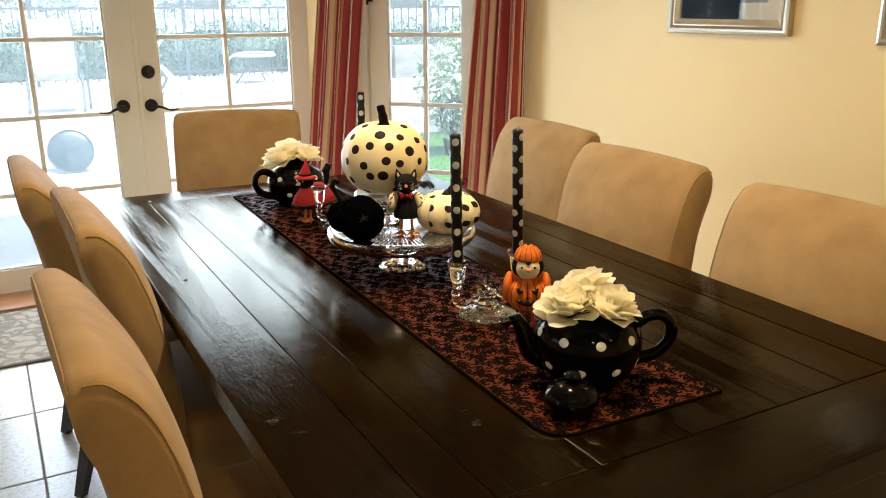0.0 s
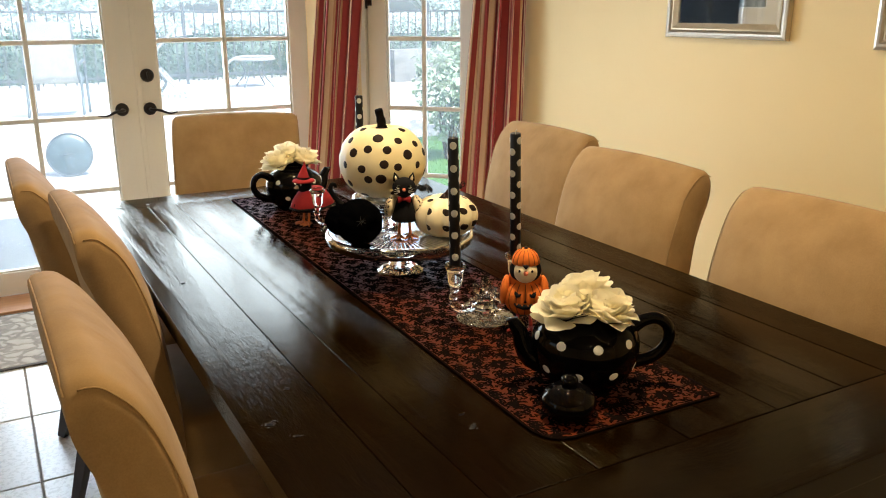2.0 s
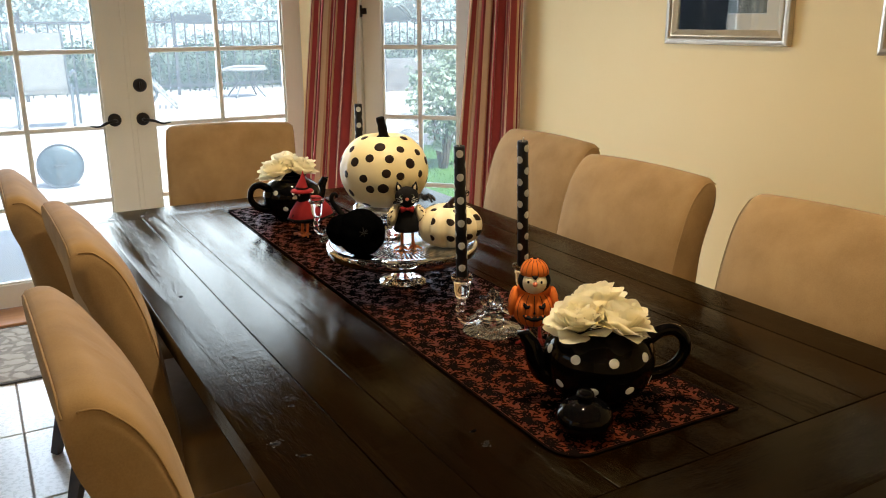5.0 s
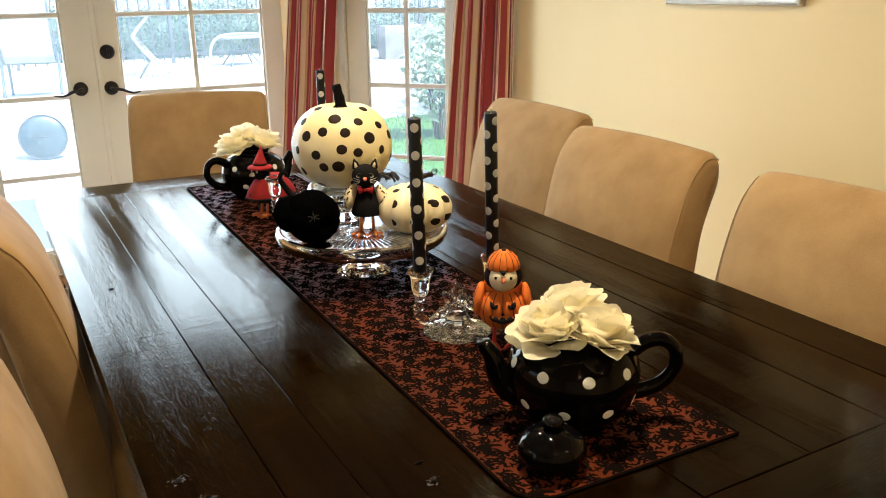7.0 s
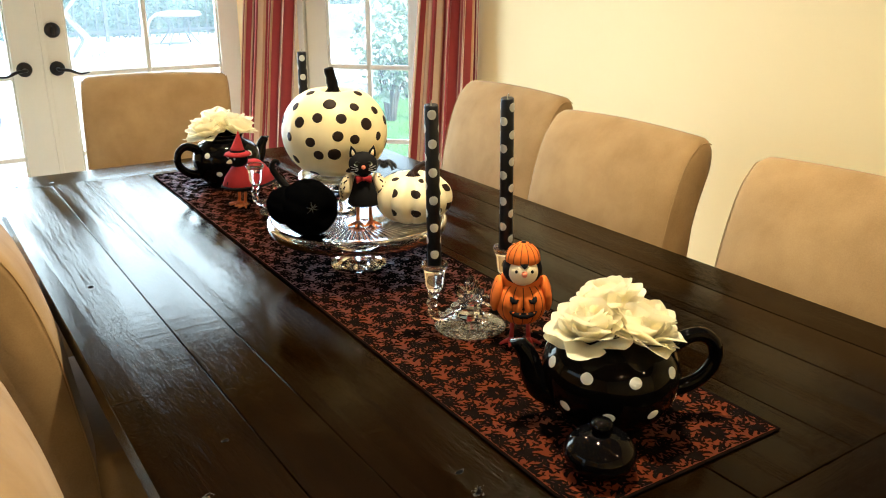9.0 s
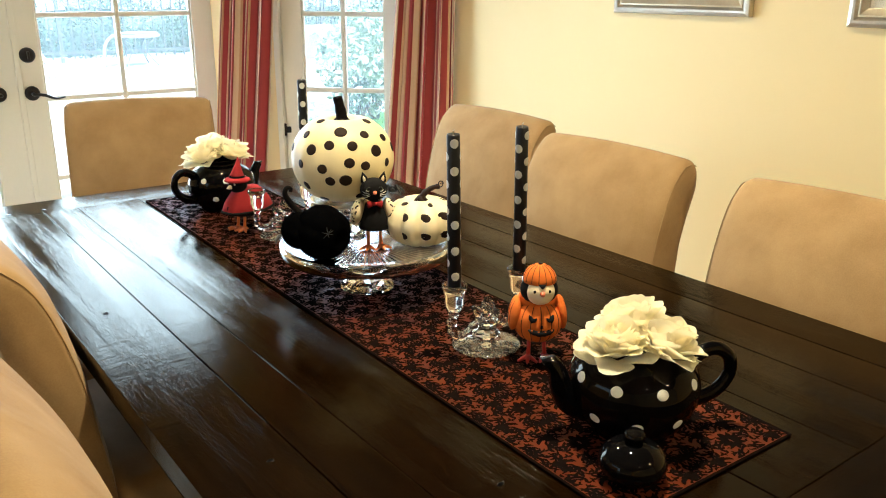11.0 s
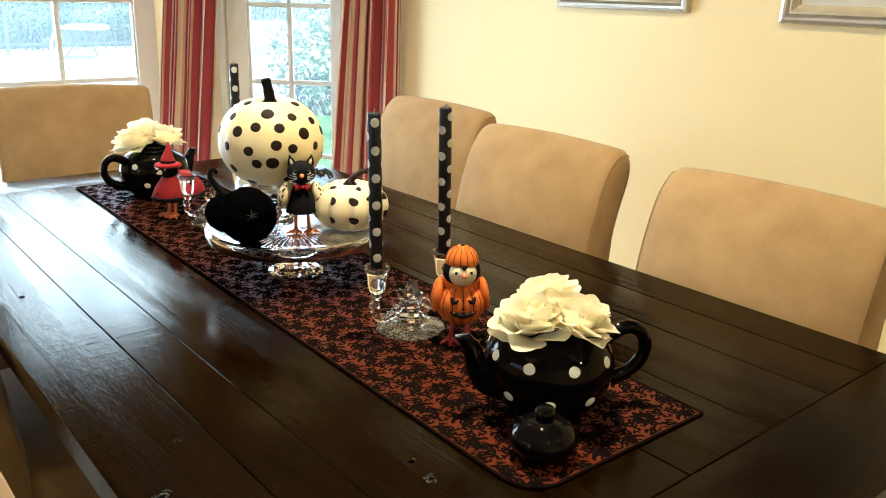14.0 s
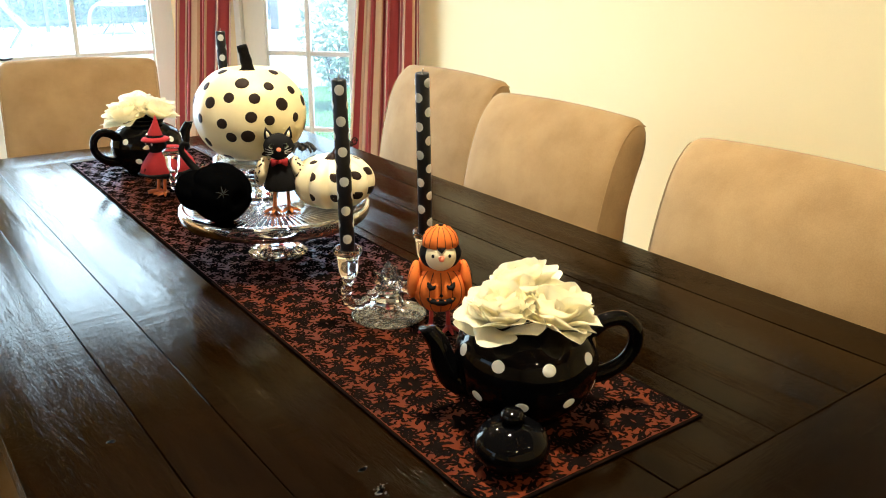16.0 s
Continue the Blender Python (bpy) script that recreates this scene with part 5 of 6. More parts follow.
def bird_legs(bm, top, spreadx, slot, lean=0.0):
    for s in (-1, 1):
        tube(bm, [(s * spreadx, 0.002, top), (s * spreadx * 1.02, 0.0, top * 0.5), (s * spreadx * 1.1, -0.002, 0.006)], [0.0040, 0.0036, 0.0046], 8, slot=slot)
        for da in (-42, 0, 42, 180):
            a = math.radians(-90 + da + s * 12)
            L = 0.026 if da != 180 else 0.014
            x0, y0 = s * spreadx * 1.1, -0.002
            tube(bm, [(x0, y0, 0.0060), (x0 + L * 0.6 * math.cos(a), y0 + L * 0.6 * math.sin(a), 0.0045), (x0 + L * math.cos(a), y0 + L * math.sin(a), 0.0028)], [0.0046, 0.0036, 0.0022], 8, slot=slot)


def figurine(name, place, turn, label, make, scale=1.0):
    bm = bmesh.new()
    make(bm)
    ob = part(name, bm, FIG)
    ob.matrix_basis = pose(*place, 0, 0, turn) @ Matrix.Scale(scale, 4)
    tagged(ob, label, "figurine", "felt bird figurines")


def cat_bird(bm):
    bird_legs(bm, 0.055, 0.013, OLEG)
    lathe(bm, [(0.0, 0.047), (0.0335, 0.047), (0.0345, 0.050), (0.0265, 0.078), (0.018, 0.104), (0.0, 0.112)], 26, slot=BLK)
    ball(bm, (0, 0.012, 0.080), 0.027, 0.026, 0.034, slot=CRM)
    for s in (-1, 1):
        ball(bm, (s * 0.036, 0.006, 0.082), 0.014, 0.020, 0.030, m=pose(0, 0, 0, 0, s * -16, 0), slot=CRM)
        for k in range(14):
            a, b = 2.4 * k, -0.8 + 1.7 * k / 13
            n = Vector((s * abs(math.cos(b)) * (0.6 + 0.4 * math.cos(a)), -abs(math.cos(b) * math.sin(a)) - 0.15, math.sin(b))).normalized()
            q = Vector((s * 0.036, 0.006, 0.082)) + (pose(0, 0, 0, 0, s * -16, 0) @ Vector((n.x * 0.0138, n.y * 0.0198, n.z * 0.0298)))
            ball(bm, q, 0.0020, u=8, v=5, slot=SPT)
    ball(bm, (0, -0.004, 0.134), 0.0300, 0.0255, 0.0255, 28, 18, slot=BLK)
    for s in (-1, 1):
        lathe(bm, [(0.0, -0.004), (0.0095, 0.0), (0.0068, 0.010), (0.0, 0.023)], 10, Matrix.Translation((s * 0.0185, -0.003, 0.151)) @ pose(0, 0, 0, 0, s * 14, 0) @ Matrix.Diagonal((1, 0.5, 1, 1)), slot=BLK)
        lathe(bm, [(0.0, -0.002), (0.0042, 0.001), (0.0028, 0.008), (0.0, 0.014)], 8, Matrix.Translation((s * 0.0187, -0.0063, 0.152)) @ pose(0, 0, 0, 0, s * 14, 0) @ Matrix.Diagonal((1, 0.4, 1, 1)), slot=CRM)
        tube(bm, [(s * 0.0125 + 0.0062 * math.cos(t), -0.0268 + 0.0012 * abs(math.cos(t)), 0.139 + 0.0050 * math.sin(t)) for t in np.linspace(3.3, 6.1, 9)], 0.0009, 6, slot=PAL)
        ball(bm, (s * 0.0125, -0.0258, 0.1395), 0.0052, 0.0022, 0.0042, 12, 8, slot=EYE)
        ball(bm, (s * 0.0125, -0.0272, 0.1404), 0.0040, 0.0018, 0.0032, 12, 8, slot=BLK)
        for k in (-1, 0, 1):
            tube(bm, [(s * 0.011, -0.0278, 0.127 + 0.002 * k), (s * 0.0185, -0.0245, 0.126 + 0.0045 * k), (s * 0.026, -0.0185, 0.1265 + 0.006 * k)], [0.0006, 0.0006, 0.0003], 5, slot=PAL)
        lathe(bm, [(0.0, -0.001), (0.0035, 0.002), (0.0085, 0.014), (0.007, 0.0165), (0.0, 0.016)], 12, Matrix.Translation((0, -0.0245, 0.107)) @ pose(0, 0, 0, 0, s * 96, 0) @ Matrix.Diagonal((1, 0.5, 1, 1)), slot=RED)
    ball(bm, (0, -0.0265, 0.107), 0.0042, u=12, v=8, slot=RED)
    lathe(bm, [(0.0052, 0.0), (0.0035, 0.006), (0.0, 0.011)], 12, Matrix.Translation((0, -0.027, 0.132)) @ pose(0, 0, 0, 96, 0, 0), slot=PNK)


def pumpkin_bird(bm):
    A, C, Z = 0.0460, 0.0405, 0.0695
    mid = Vector((0, 0.002, Z))
    bird_legs(bm, 0.044, 0.014, RLEG)
    legs = set(bm.verts)
    pumpkin_body(bm, A, C, 14, 0.05, 56, 20, Matrix.Translation(mid), slot=ORG)
    for f in bm.faces:
        if f.material_index == 0 and len(f.verts) > 4:
            f.material_index = ORG
    for k in range(14):
        th = 2 * math.pi * (k + 0.5) / 14
        tube(bm, [pumpkin_point(th, ph, A, C, 14, 0.05, 0.0002) + mid for ph in np.linspace(-1.15, 1.0, 12)], 0.0008, 5, slot=SPT)
    # hood round the neck, and flat wings
    ball(bm, (0, 0.010, 0.107), 0.0365, 0.030, 0.026, 28, 18, slot=ORG)
    for s in (-1, 1):
        m = Matrix.Translation((s * 0.0430, 0.002, 0.084)) @ pose(0, 0, 0, 0, s * -8, 0)
        ball(bm, (0, 0, 0), 0.0105, 0.025, 0.033, m=m, slot=ORG)
        for k in (-1, 0, 1):
            tube(bm, [m @ Vector((s * 0.0108 * math.sqrt(max(0.0, 1 - (0.4 * k) ** 2 - z * z)), 0.0100 * k, 0.033 * z)) for z in (-0.8, -0.3, 0.3, 0.8)], 0.0006, 5, slot=SPT)
    face = lambda th, ph, h=0.0012: pumpkin_point(math.radians(th), math.radians(ph), A, C, 14, 0.0, h) + mid
    for s in (-1, 1):
        tube(bm, [face(-90 + s * (12 + 5 * k), 19 + 6 * abs(k - 1.6) - 2) for k in range(5)], [0.0012, 0.0036, 0.0048, 0.0042, 0.0012], 8, flat=1.0, slot=BLK)
        for k in (1, 3):
            ball(bm, face(-90 + s * 7 * k, -8 + 1.2 * k, 0.0038), 0.0020, 0.0012, 0.0020, 8, 6, slot=ORG)
    tube(bm, [face(-90, 9, 0.0), face(-90, 2, 0.0)], [0.0010, 0.0036], 6, flat=1.0, slot=BLK)
    tube(bm, [face(-90 + 6 * k, -5 - 8.0 * (1 - (k / 5) ** 2)) for k in range(-5, 6)], [0.0014, 0.0040, 0.0052, 0.0048, 0.0060, 0.0056, 0.0060, 0.0048, 0.0052, 0.0040, 0.0014], 8, flat=1.0, slot=BLK)
    # head, pale face and cap
    ball(bm, (0, -0.003, 0.131), 0.0345, 0.0275, 0.0290, 28, 18, slot=BLK)
    ball(bm, (0, -0.0130, 0.1315), 0.0268, 0.0252, 0.0262, 28, 18, slot=CRM)
    lathe(bm, [(0.0288, 0.1470), (0.0296, 0.1495), (0.0284, 0.158), (0.0248, 0.167), (0.0175, 0.1750), (0.009, 0.1788), (0.0, 0.1795)], 42, Matrix.Translation((0, -0.004, 0)), shape=lambda a, r, z: (r * (1 + 0.03 * abs(math.sin(7 * a))), z), slot=ORG)
    for k in range(14):
        a = 2 * math.pi * k / 14
        tube(bm, [(1.010 * r * math.cos(a), -0.004 + 1.010 * r * math.sin(a), z) for r, z in ((0.0296, 0.1495), (0.0284, 0.158), (0.0248, 0.167), (0.0175, 0.1752), (0.009, 0.1791))], 0.0006, 5, slot=SPT)
    tube(bm, [(0, -0.004, 0.176), (0.001, -0.004, 0.1820)], [0.0050, 0.0040], 8, slot=SPT)
    tube(bm, [(0, -0.0335, 0.1500), (0, -0.0362, 0.1460), (0, -0.0374, 0.1425)], [0.0075, 0.0042, 0.0008], 8, flat=0.3, slot=BLK)
    for s in (-1, 1):
        ball(bm, (s * 0.0135, -0.0345, 0.1370), 0.0026, 0.002, 0.0030, 10, 8, slot=BLK)
    lathe(bm, [(0.0052, 0.0), (0.0042, 0.005), (0.0, 0.010)], 12, Matrix.Translation((0, -0.0372, 0.1340)) @ pose(0, 0, 0, 100, 0, 0), slot=PNK)
    for v in bm.verts:
        if v not in legs:
            v.co.z += 0.008


def witch_bird(bm):
    bird_legs(bm, 0.040, 0.012, OLEG)
    ball(bm, (0, 0.024, 0.062), 0.042, 0.068, 0.028, slot=BLK)
    lathe(bm, [(0.0475, 0.054), (0.0485, 0.057), (0.0430, 0.078), (0.031, 0.100), (0.022, 0.112), (0.0, 0.113)], 30, Matrix.Translation((0, 0.025, 0)) @ Matrix.Diagonal((1.0, 1.50, 1, 1)), shape=lambda a, r, z: (r * (1 + 0.03 * math.cos(6 * a)), z), slot=RED)
    tube(bm, [((0.0490 + 0.0015 * math.cos(6 * a)) * math.cos(a), 0.025 + 1.50 * (0.0490 + 0.0015 * math.cos(6 * a)) * math.sin(a), 0.0545) for a in np.linspace(0, 2 * math.pi, 49)], 0.0032, 8, cap=False, slot=BLK)
    ball(bm, (0, -0.004, 0.122), 0.0245, 0.0245, 0.021, slot=BLK)
    lathe(bm, [(0.0, 0.133), (0.030, 0.132), (0.034, 0.134), (0.031, 0.139), (0.020, 0.142), (0.0, 0.142)], 28, Matrix.Translation((0, -0.004, 0)), slot=RED)
    lathe(bm, [(0.0195, 0.139), (0.0195, 0.147)], 24, Matrix.Translation((0, -0.004, 0)), slot=BLK)
    tube(bm, smooth_path([(0, -0.004, 0.146), (0.001, -0.003, 0.160), (0.002, -0.001, 0.176), (0.001, 0.001, 0.194)], 4), [0.0185 - 0.0178 * k / 12 for k in range(13)], 20, slot=RED)
    lathe(bm, [(0.0062, 0.0), (0.0045, 0.008), (0.0, 0.016)], 12, Matrix.Translation((0, -0.026, 0.120)) @ pose(0, 0, 0, 96, 0, 0), slot=CRM)
    for s in (-1, 1):
        ball(bm, (s * 0.011, -0.0235, 0.127), 0.0035, 0.002, 0.0035, 10, 8, slot=PAL)


figurine("cat_figurine", (-0.013, -0.059, PLATE_Z + 0.0006), -26, "black cat-faced felt bird figurine on glass cake stand", cat_bird, 0.96)
figurine("pumpkin_figurine", (0.040, -0.509, RUN_Z + 0.0024), -33, "orange pumpkin-costumed felt bird figurine on the runner", pumpkin_bird, 0.955)
figurine("witch_figurine", (-0.053, 0.552, RUN_Z + 0.0024), -72, "red-caped felt bird figurine in pointed hat on runner", witch_bird, 1.03)

# ---- toy spiders ----
M_TINSEL = surface("black_tinsel", (0.004, 0.004, 0.005), (0.016, 0.015, 0.018), 200, 0.35, 800, 0.8, 0.001)


def toy_spider(place, turn, size, label):
    sp = thing("toy_spider", place, turn, label, "toy spider", "black toy spiders")
    bm = bmesh.new()
    ball(bm, (0, 0, 0.009), 0.0110, 0.0125, 0.0090, 14, 10)
    ball(bm, (0, -0.015, 0.009), 0.0070, 0.0075, 0.0062, 12, 8)
    rnd = random.Random(3)
    for _ in range(90):
        d = Vector((rnd.gauss(0, 1), rnd.gauss(0, 1), rnd.gauss(0.4, 0.8))).normalized()
        q = Vector((d.x * 0.0105, -0.004 + d.y * 0.015, 0.009 + d.z * 0.0085))
        tube(bm, [tuple(q), tuple(q + d * rnd.uniform(0.003, 0.0055))], [0.0009, 0.0002], 4)
    part("body", bm, M_TINSEL, sp)
    for s in (-1, 1):
        for k, a in enumerate((50, 18, -18, -50)):
            r = math.radians(a)
            d = Vector((s * math.cos(r), -math.sin(r), 0))
            bm = bmesh.new()
            b0 = Vector((s * 0.004, -0.008 + 0.004 * k, 0.008))
            tube(bm, smooth_path([b0, b0 + d * 0.010 + Vector((0, 0, 0.008)), b0 + d * 0.020 + Vector((0, 0, 0.002)), b0 + d * 0.026 + Vector((0, 0, -0.007))], 3), [0.0028 + 0.0012 * (q % 2) for q in range(10)], 6)
            part("leg", bm, M_TINSEL, sp)
    sp.matrix_basis = sp.matrix_basis @ Matrix.Scale(size, 4)


toy_spider((0.050, -0.034, 0.972), -30, 0.86, "small black tinsel spider perched behind the white pumpkin")
toy_spider((-0.010, 0.385, RUN_Z + 0.0028), 60, 0.9, "small black tinsel spider on the runner")

# ---- garden beyond the doors ----


def rise(y):
    return -0.05 + 0.25 * min(1.0, max(0.0, (y - 6.5) / 2.4)) ** 2 * (3 - 2 * min(1.0, max(0.0, (y - 6.5) / 2.4)))


M_PATIO = surface("patio_concrete", (0.46, 0.43, 0.38), (0.60, 0.57, 0.51), 0.9, 0.85, 30, 0.3, 0.003)
M_EARTH = surface("garden_stone", (0.10, 0.10, 0.10), (0.20, 0.19, 0.18), 6.0, 0.9, 30, 0.5, 0.006)
bm = bmesh.new()
xs = [-300, -60, -20, -8, -4, 0, 4, 8, 20, 60, 300]
ys = [-300, -40, -5, 2.9, 4, 5, 5.5, 6, 6.5, 7, 7.5, 8, 8.5, 9, 12, 20, 40, 90, 300]
grid = [[bm.verts.new((x, y, rise(y) - (0.1 if y < 2.85 else 0))) for x in xs] for y in ys]
for a, b in zip(grid, grid[1:]):
    for k in range(len(xs) - 1):
        bm.faces.new((a[k], a[k + 1], b[k + 1], b[k]))
tagged(part("ground", bm, M_PATIO), "pale sunlit concrete patio ground", "ground", kind="structure")
tagged(boxed("pavement", (-1.6, 1.0, 2.83, 3.9, -0.12, -0.018), M_PATIO, bevel=0.01), "pale concrete door step outside the doors", "pavement", kind="structure")

M_LEAF = surface("leaf_green", (0.022, 0.052, 0.028), (0.055, 0.105, 0.060), 3.0, 0.55, 60, 0.2, each=0.0)
# far tree leaves: outdoor haze and glare are mixed into this pale colour
M_LEAF_FAR = surface("leaf_haze_tinted", (0.30, 0.37, 0.33), (0.46, 0.53, 0.48), 1.2, 0.7, 20, 0.1)
M_LEAF_PALE = surface("leaf_pale", (0.17, 0.23, 0.15), (0.32, 0.38, 0.26), 3.0, 0.55, 60, 0.2)
M_BARK = surface("bark", (0.06, 0.045, 0.03), (0.14, 0.11, 0.08), 8, 0.9, 60, 0.6, 0.006, (1, 1, 0.3))
# far trunks carry the same painted haze in their bark colour
M_BARK_FAR = surface("bark_haze_tinted", (0.22, 0.24, 0.22), (0.32, 0.34, 0.31), 4, 0.9, 30, 0.4, 0.006, (1, 1, 0.3))
M_GRASS = surface("grass_green", (0.05, 0.13, 0.02), (0.11, 0.22, 0.04), 3.0, 0.6, 60, 0.2)
M_IRON = surface("painted_iron", (0.03, 0.035, 0.04), (0.06, 0.065, 0.07), 20, 0.5, 200, 0.1)
M_ALU = surface("grey_aluminium", (0.05, 0.065, 0.07), (0.09, 0.105, 0.11), 20, 0.45, 200, 0.1)
M_SLING = surface("pale_sling", (0.20, 0.20, 0.19), (0.30, 0.30, 0.28), 20, 0.8, 400, 0.3)
M_ENAMEL = surface("blue_grey_enamel", (0.014, 0.026, 0.032), (0.060, 0.085, 0.095), 9, 0.35, 160, 0.1, metal=0.3)
M_PETALW = surface("white_blossom", (0.70, 0.66, 0.60), (0.82, 0.80, 0.76), 10, 0.6, 100, 0.1)


def leaves(name, spots, size, mat, seed, label, kind="stuff", parent=None):
    """Many small bent leaves at (place, spread) clumps, in one mesh."""
    rnd = random.Random(seed)
    verts, faces = [], []
    for (cx, cy, cz), (sx, sy, sz), count in spots:
        for _ in range(count):
            while True:
                u = [rnd.uniform(-1, 1) for _ in range(3)]
                if 0.15 < sum(t * t for t in u) < 1:
                    break
            c = Vector((cx + sx * u[0], cy + sy * u[1], cz + sz * u[2]))
            q = Euler((rnd.uniform(-1.2, 1.2), rnd.uniform(-1.2, 1.2), rnd.uniform(0, 6.28))).to_matrix()
            s = size * rnd.uniform(0.6, 1.3)
            b = len(verts)
            for p in ((-0.5, 0, 0), (-0.1, 0.28, 0.08), (0.5, 0, 0.0), (-0.1, -0.28, 0.08)):
                verts.append(tuple(c + q @ (Vector(p) * s)))
            faces += [(b, b + 1, b + 2), (b, b + 2, b + 3)]
    me = bpy.data.meshes.new(name)
    me.from_pydata(verts, [], faces)
    me.materials.append(mat)
    ob = new(name, me)
    if parent:
        ob.parent = parent
        return tagged(ob, label)
    return tagged(ob, label, name, kind=kind)


rnd = random.Random(21)
GZ = rise(20)
spots = []
for k in range(70):
    x = -12 + 0.42 * k
    spots.append(((x, 13.6 + rnd.uniform(-0.2, 0.3), GZ + 0.34), (0.45, 0.45, 0.38), 380))
    spots.append(((x + 0.2, 13.9 + rnd.uniform(-0.2, 0.5), GZ + 0.62 + rnd.uniform(-0.12, 0.14)), (0.5, 0.45, 0.28), 200))
hedge = leaves("hedge", spots, 0.075, M_LEAF, 5, "dense clipped green hedge behind the fence")
bm = bmesh.new()
cols = []
for i in range(121):
    x = -12.5 + 30 * i / 120
    cols.append([bm.verts.new((x, 13.75 + 0.18 * noise.noise((x, k * 0.4, 1)) + (0.12 if k < 5 else 0.5), GZ - 0.1 + min(k, 5) * 0.17 + (0.12 * noise.noise((x * 0.8, k, 5)) if k > 3 else 0))) for k in range(7)])
for a, b in zip(cols, cols[1:]):
    for k in range(6):
        bm.faces.new((a[k], b[k], b[k + 1], a[k + 1]))
part("hedge_core", bm, M_LEAF, hedge, "dense inner greenery")


def tree(x, y, height, width, seed):
    r = random.Random(seed)
    tr = thing("tree", (x, y, rise(y)), 0, "leafy garden tree with uneven crown beyond the fence", "tree", "garden trees")
    bm = bmesh.new()
    top = Vector((r.uniform(-0.2, 0.2), r.uniform(-0.2, 0.2), height * 0.5))
    tube(bm, smooth_path([(0, 0, -0.05), (0.05, 0, height * 0.25), tuple(top)], 4), [0.16 - 0.07 * k / 8 for k in range(9)], 10)
    clumps = []
    for k in range(14):
        a = 2 * math.pi * k / 14 + r.uniform(-0.3, 0.3)
        e = top + Vector((width * 0.5 * math.cos(a) * r.uniform(0.5, 1), width * 0.5 * math.sin(a) * r.uniform(0.5, 1), height * r.uniform(-0.38, 0.45)))
        mid = (top + e) / 2 + Vector((0, 0, 0.1))
        tube(bm, [tuple(top - Vector((0, 0, 0.2))), tuple(mid), tuple(e)], [0.07, 0.045, 0.02], 7)
        clumps.append((tuple(e), (width * 0.26, width * 0.26, height * 0.18), 420))
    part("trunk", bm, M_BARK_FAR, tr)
    leaves("crown", clumps, 0.16, M_LEAF_FAR, seed, "crown of small leaves, paled by painted haze", parent=tr)


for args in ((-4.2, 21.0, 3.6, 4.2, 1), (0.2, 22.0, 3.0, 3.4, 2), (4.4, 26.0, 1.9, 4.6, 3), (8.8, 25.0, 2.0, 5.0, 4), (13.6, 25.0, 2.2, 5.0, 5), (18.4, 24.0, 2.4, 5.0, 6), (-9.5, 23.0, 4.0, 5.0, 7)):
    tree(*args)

# iron fence
fence = thing("fence", (0, 12.6, GZ), 0, "dark iron picket fence along the patio edge", "fence")
for z in (0.14, 1.17):
    boxed("rail", (-7, 16, -0.015, 0.015, z, z + 0.035), M_IRON, fence)
bm = bmesh.new()
box(bm, -0.010, 0.010, -0.010, 0.010, 0.05, 1.20)
pk = part("picket", bm, M_IRON, fence, smooth=False)
pk.location.x = -6.9
k = 1
while -6.9 + 0.16 * k < 16:
    o = new("picket", pk.data)
    o.parent, o.location.x = fence, -6.9 + 0.16 * k
    k += 1
for x in np.arange(-7, 16.5, 2.3):
    boxed("post", (float(x) - 0.025, float(x) + 0.025, -0.025, 0.025, -0.02, 1.34), M_IRON, fence)

# lawn and shrubs outside the bay
lawn_z = -0.035
tagged(boxed("lawn", (2.0, 7.4, 2.6, 7.4, -0.10, lawn_z), M_GRASS), "bright green lawn strip outside the bay", "lawn", kind="structure")
rnd = random.Random(2)
verts, faces = [], []
for _ in range(12000):
    x, y = rnd.uniform(2.0, 7.4), rnd.uniform(2.6, 7.4)
    a, h = rnd.uniform(0, 6.28), rnd.uniform(0.02, 0.05)
    b = len(verts)
    verts += [(x - 0.003 * math.cos(a), y - 0.003 * math.sin(a), lawn_z), (x + 0.003 * math.cos(a), y + 0.003 * math.sin(a), lawn_z), (x + rnd.uniform(-0.02, 0.02), y + rnd.uniform(-0.02, 0.02), lawn_z + h)]
    faces.append((b, b + 1, b + 2))
me = bpy.data.meshes.new("grass")
me.from_pydata(verts, [], faces)
me.materials.append(M_GRASS)
tagged(new("grass", me), "short green grass blades on the lawn", "grass", kind="stuff")


def shrub(x, y, w, h, seed, mat, blossoms):
    r = random.Random(seed)
    sh = thing("shrub", (x, y, rise(y)), 0, "pale leafy garden shrub at the lawn edge", "shrub", "garden shrubs")
    bm = bmesh.new()
    cl = []
    for k in range(9):
        a = 2 * math.pi * k / 9
        e = (w * 0.5 * math.cos(a) * r.uniform(0.2, 1), w * 0.5 * math.sin(a) * r.uniform(0.2, 1), h * r.uniform(0.4, 0.9))
        tube(bm, smooth_path([(0.03 * math.cos(a), 0.03 * math.sin(a), -0.03), (e[0] * 0.5, e[1] * 0.5, e[2] * 0.6), e], 3), [0.014 - 0.0015 * q for q in range(7)], 6)
        cl.append((e, (w * 0.26, w * 0.26, h * 0.24), 110))
    part("stems", bm, M_BARK, sh)
    leaves("foliage", cl, 0.085, mat, seed, "pale green leaves", parent=sh)
    if blossoms:
        leaves("blossom", [(e, (w * 0.28, w * 0.28, h * 0.25), 14) for e, _, _ in cl], 0.07, M_PETALW, seed + 50, "white blossoms", parent=sh)


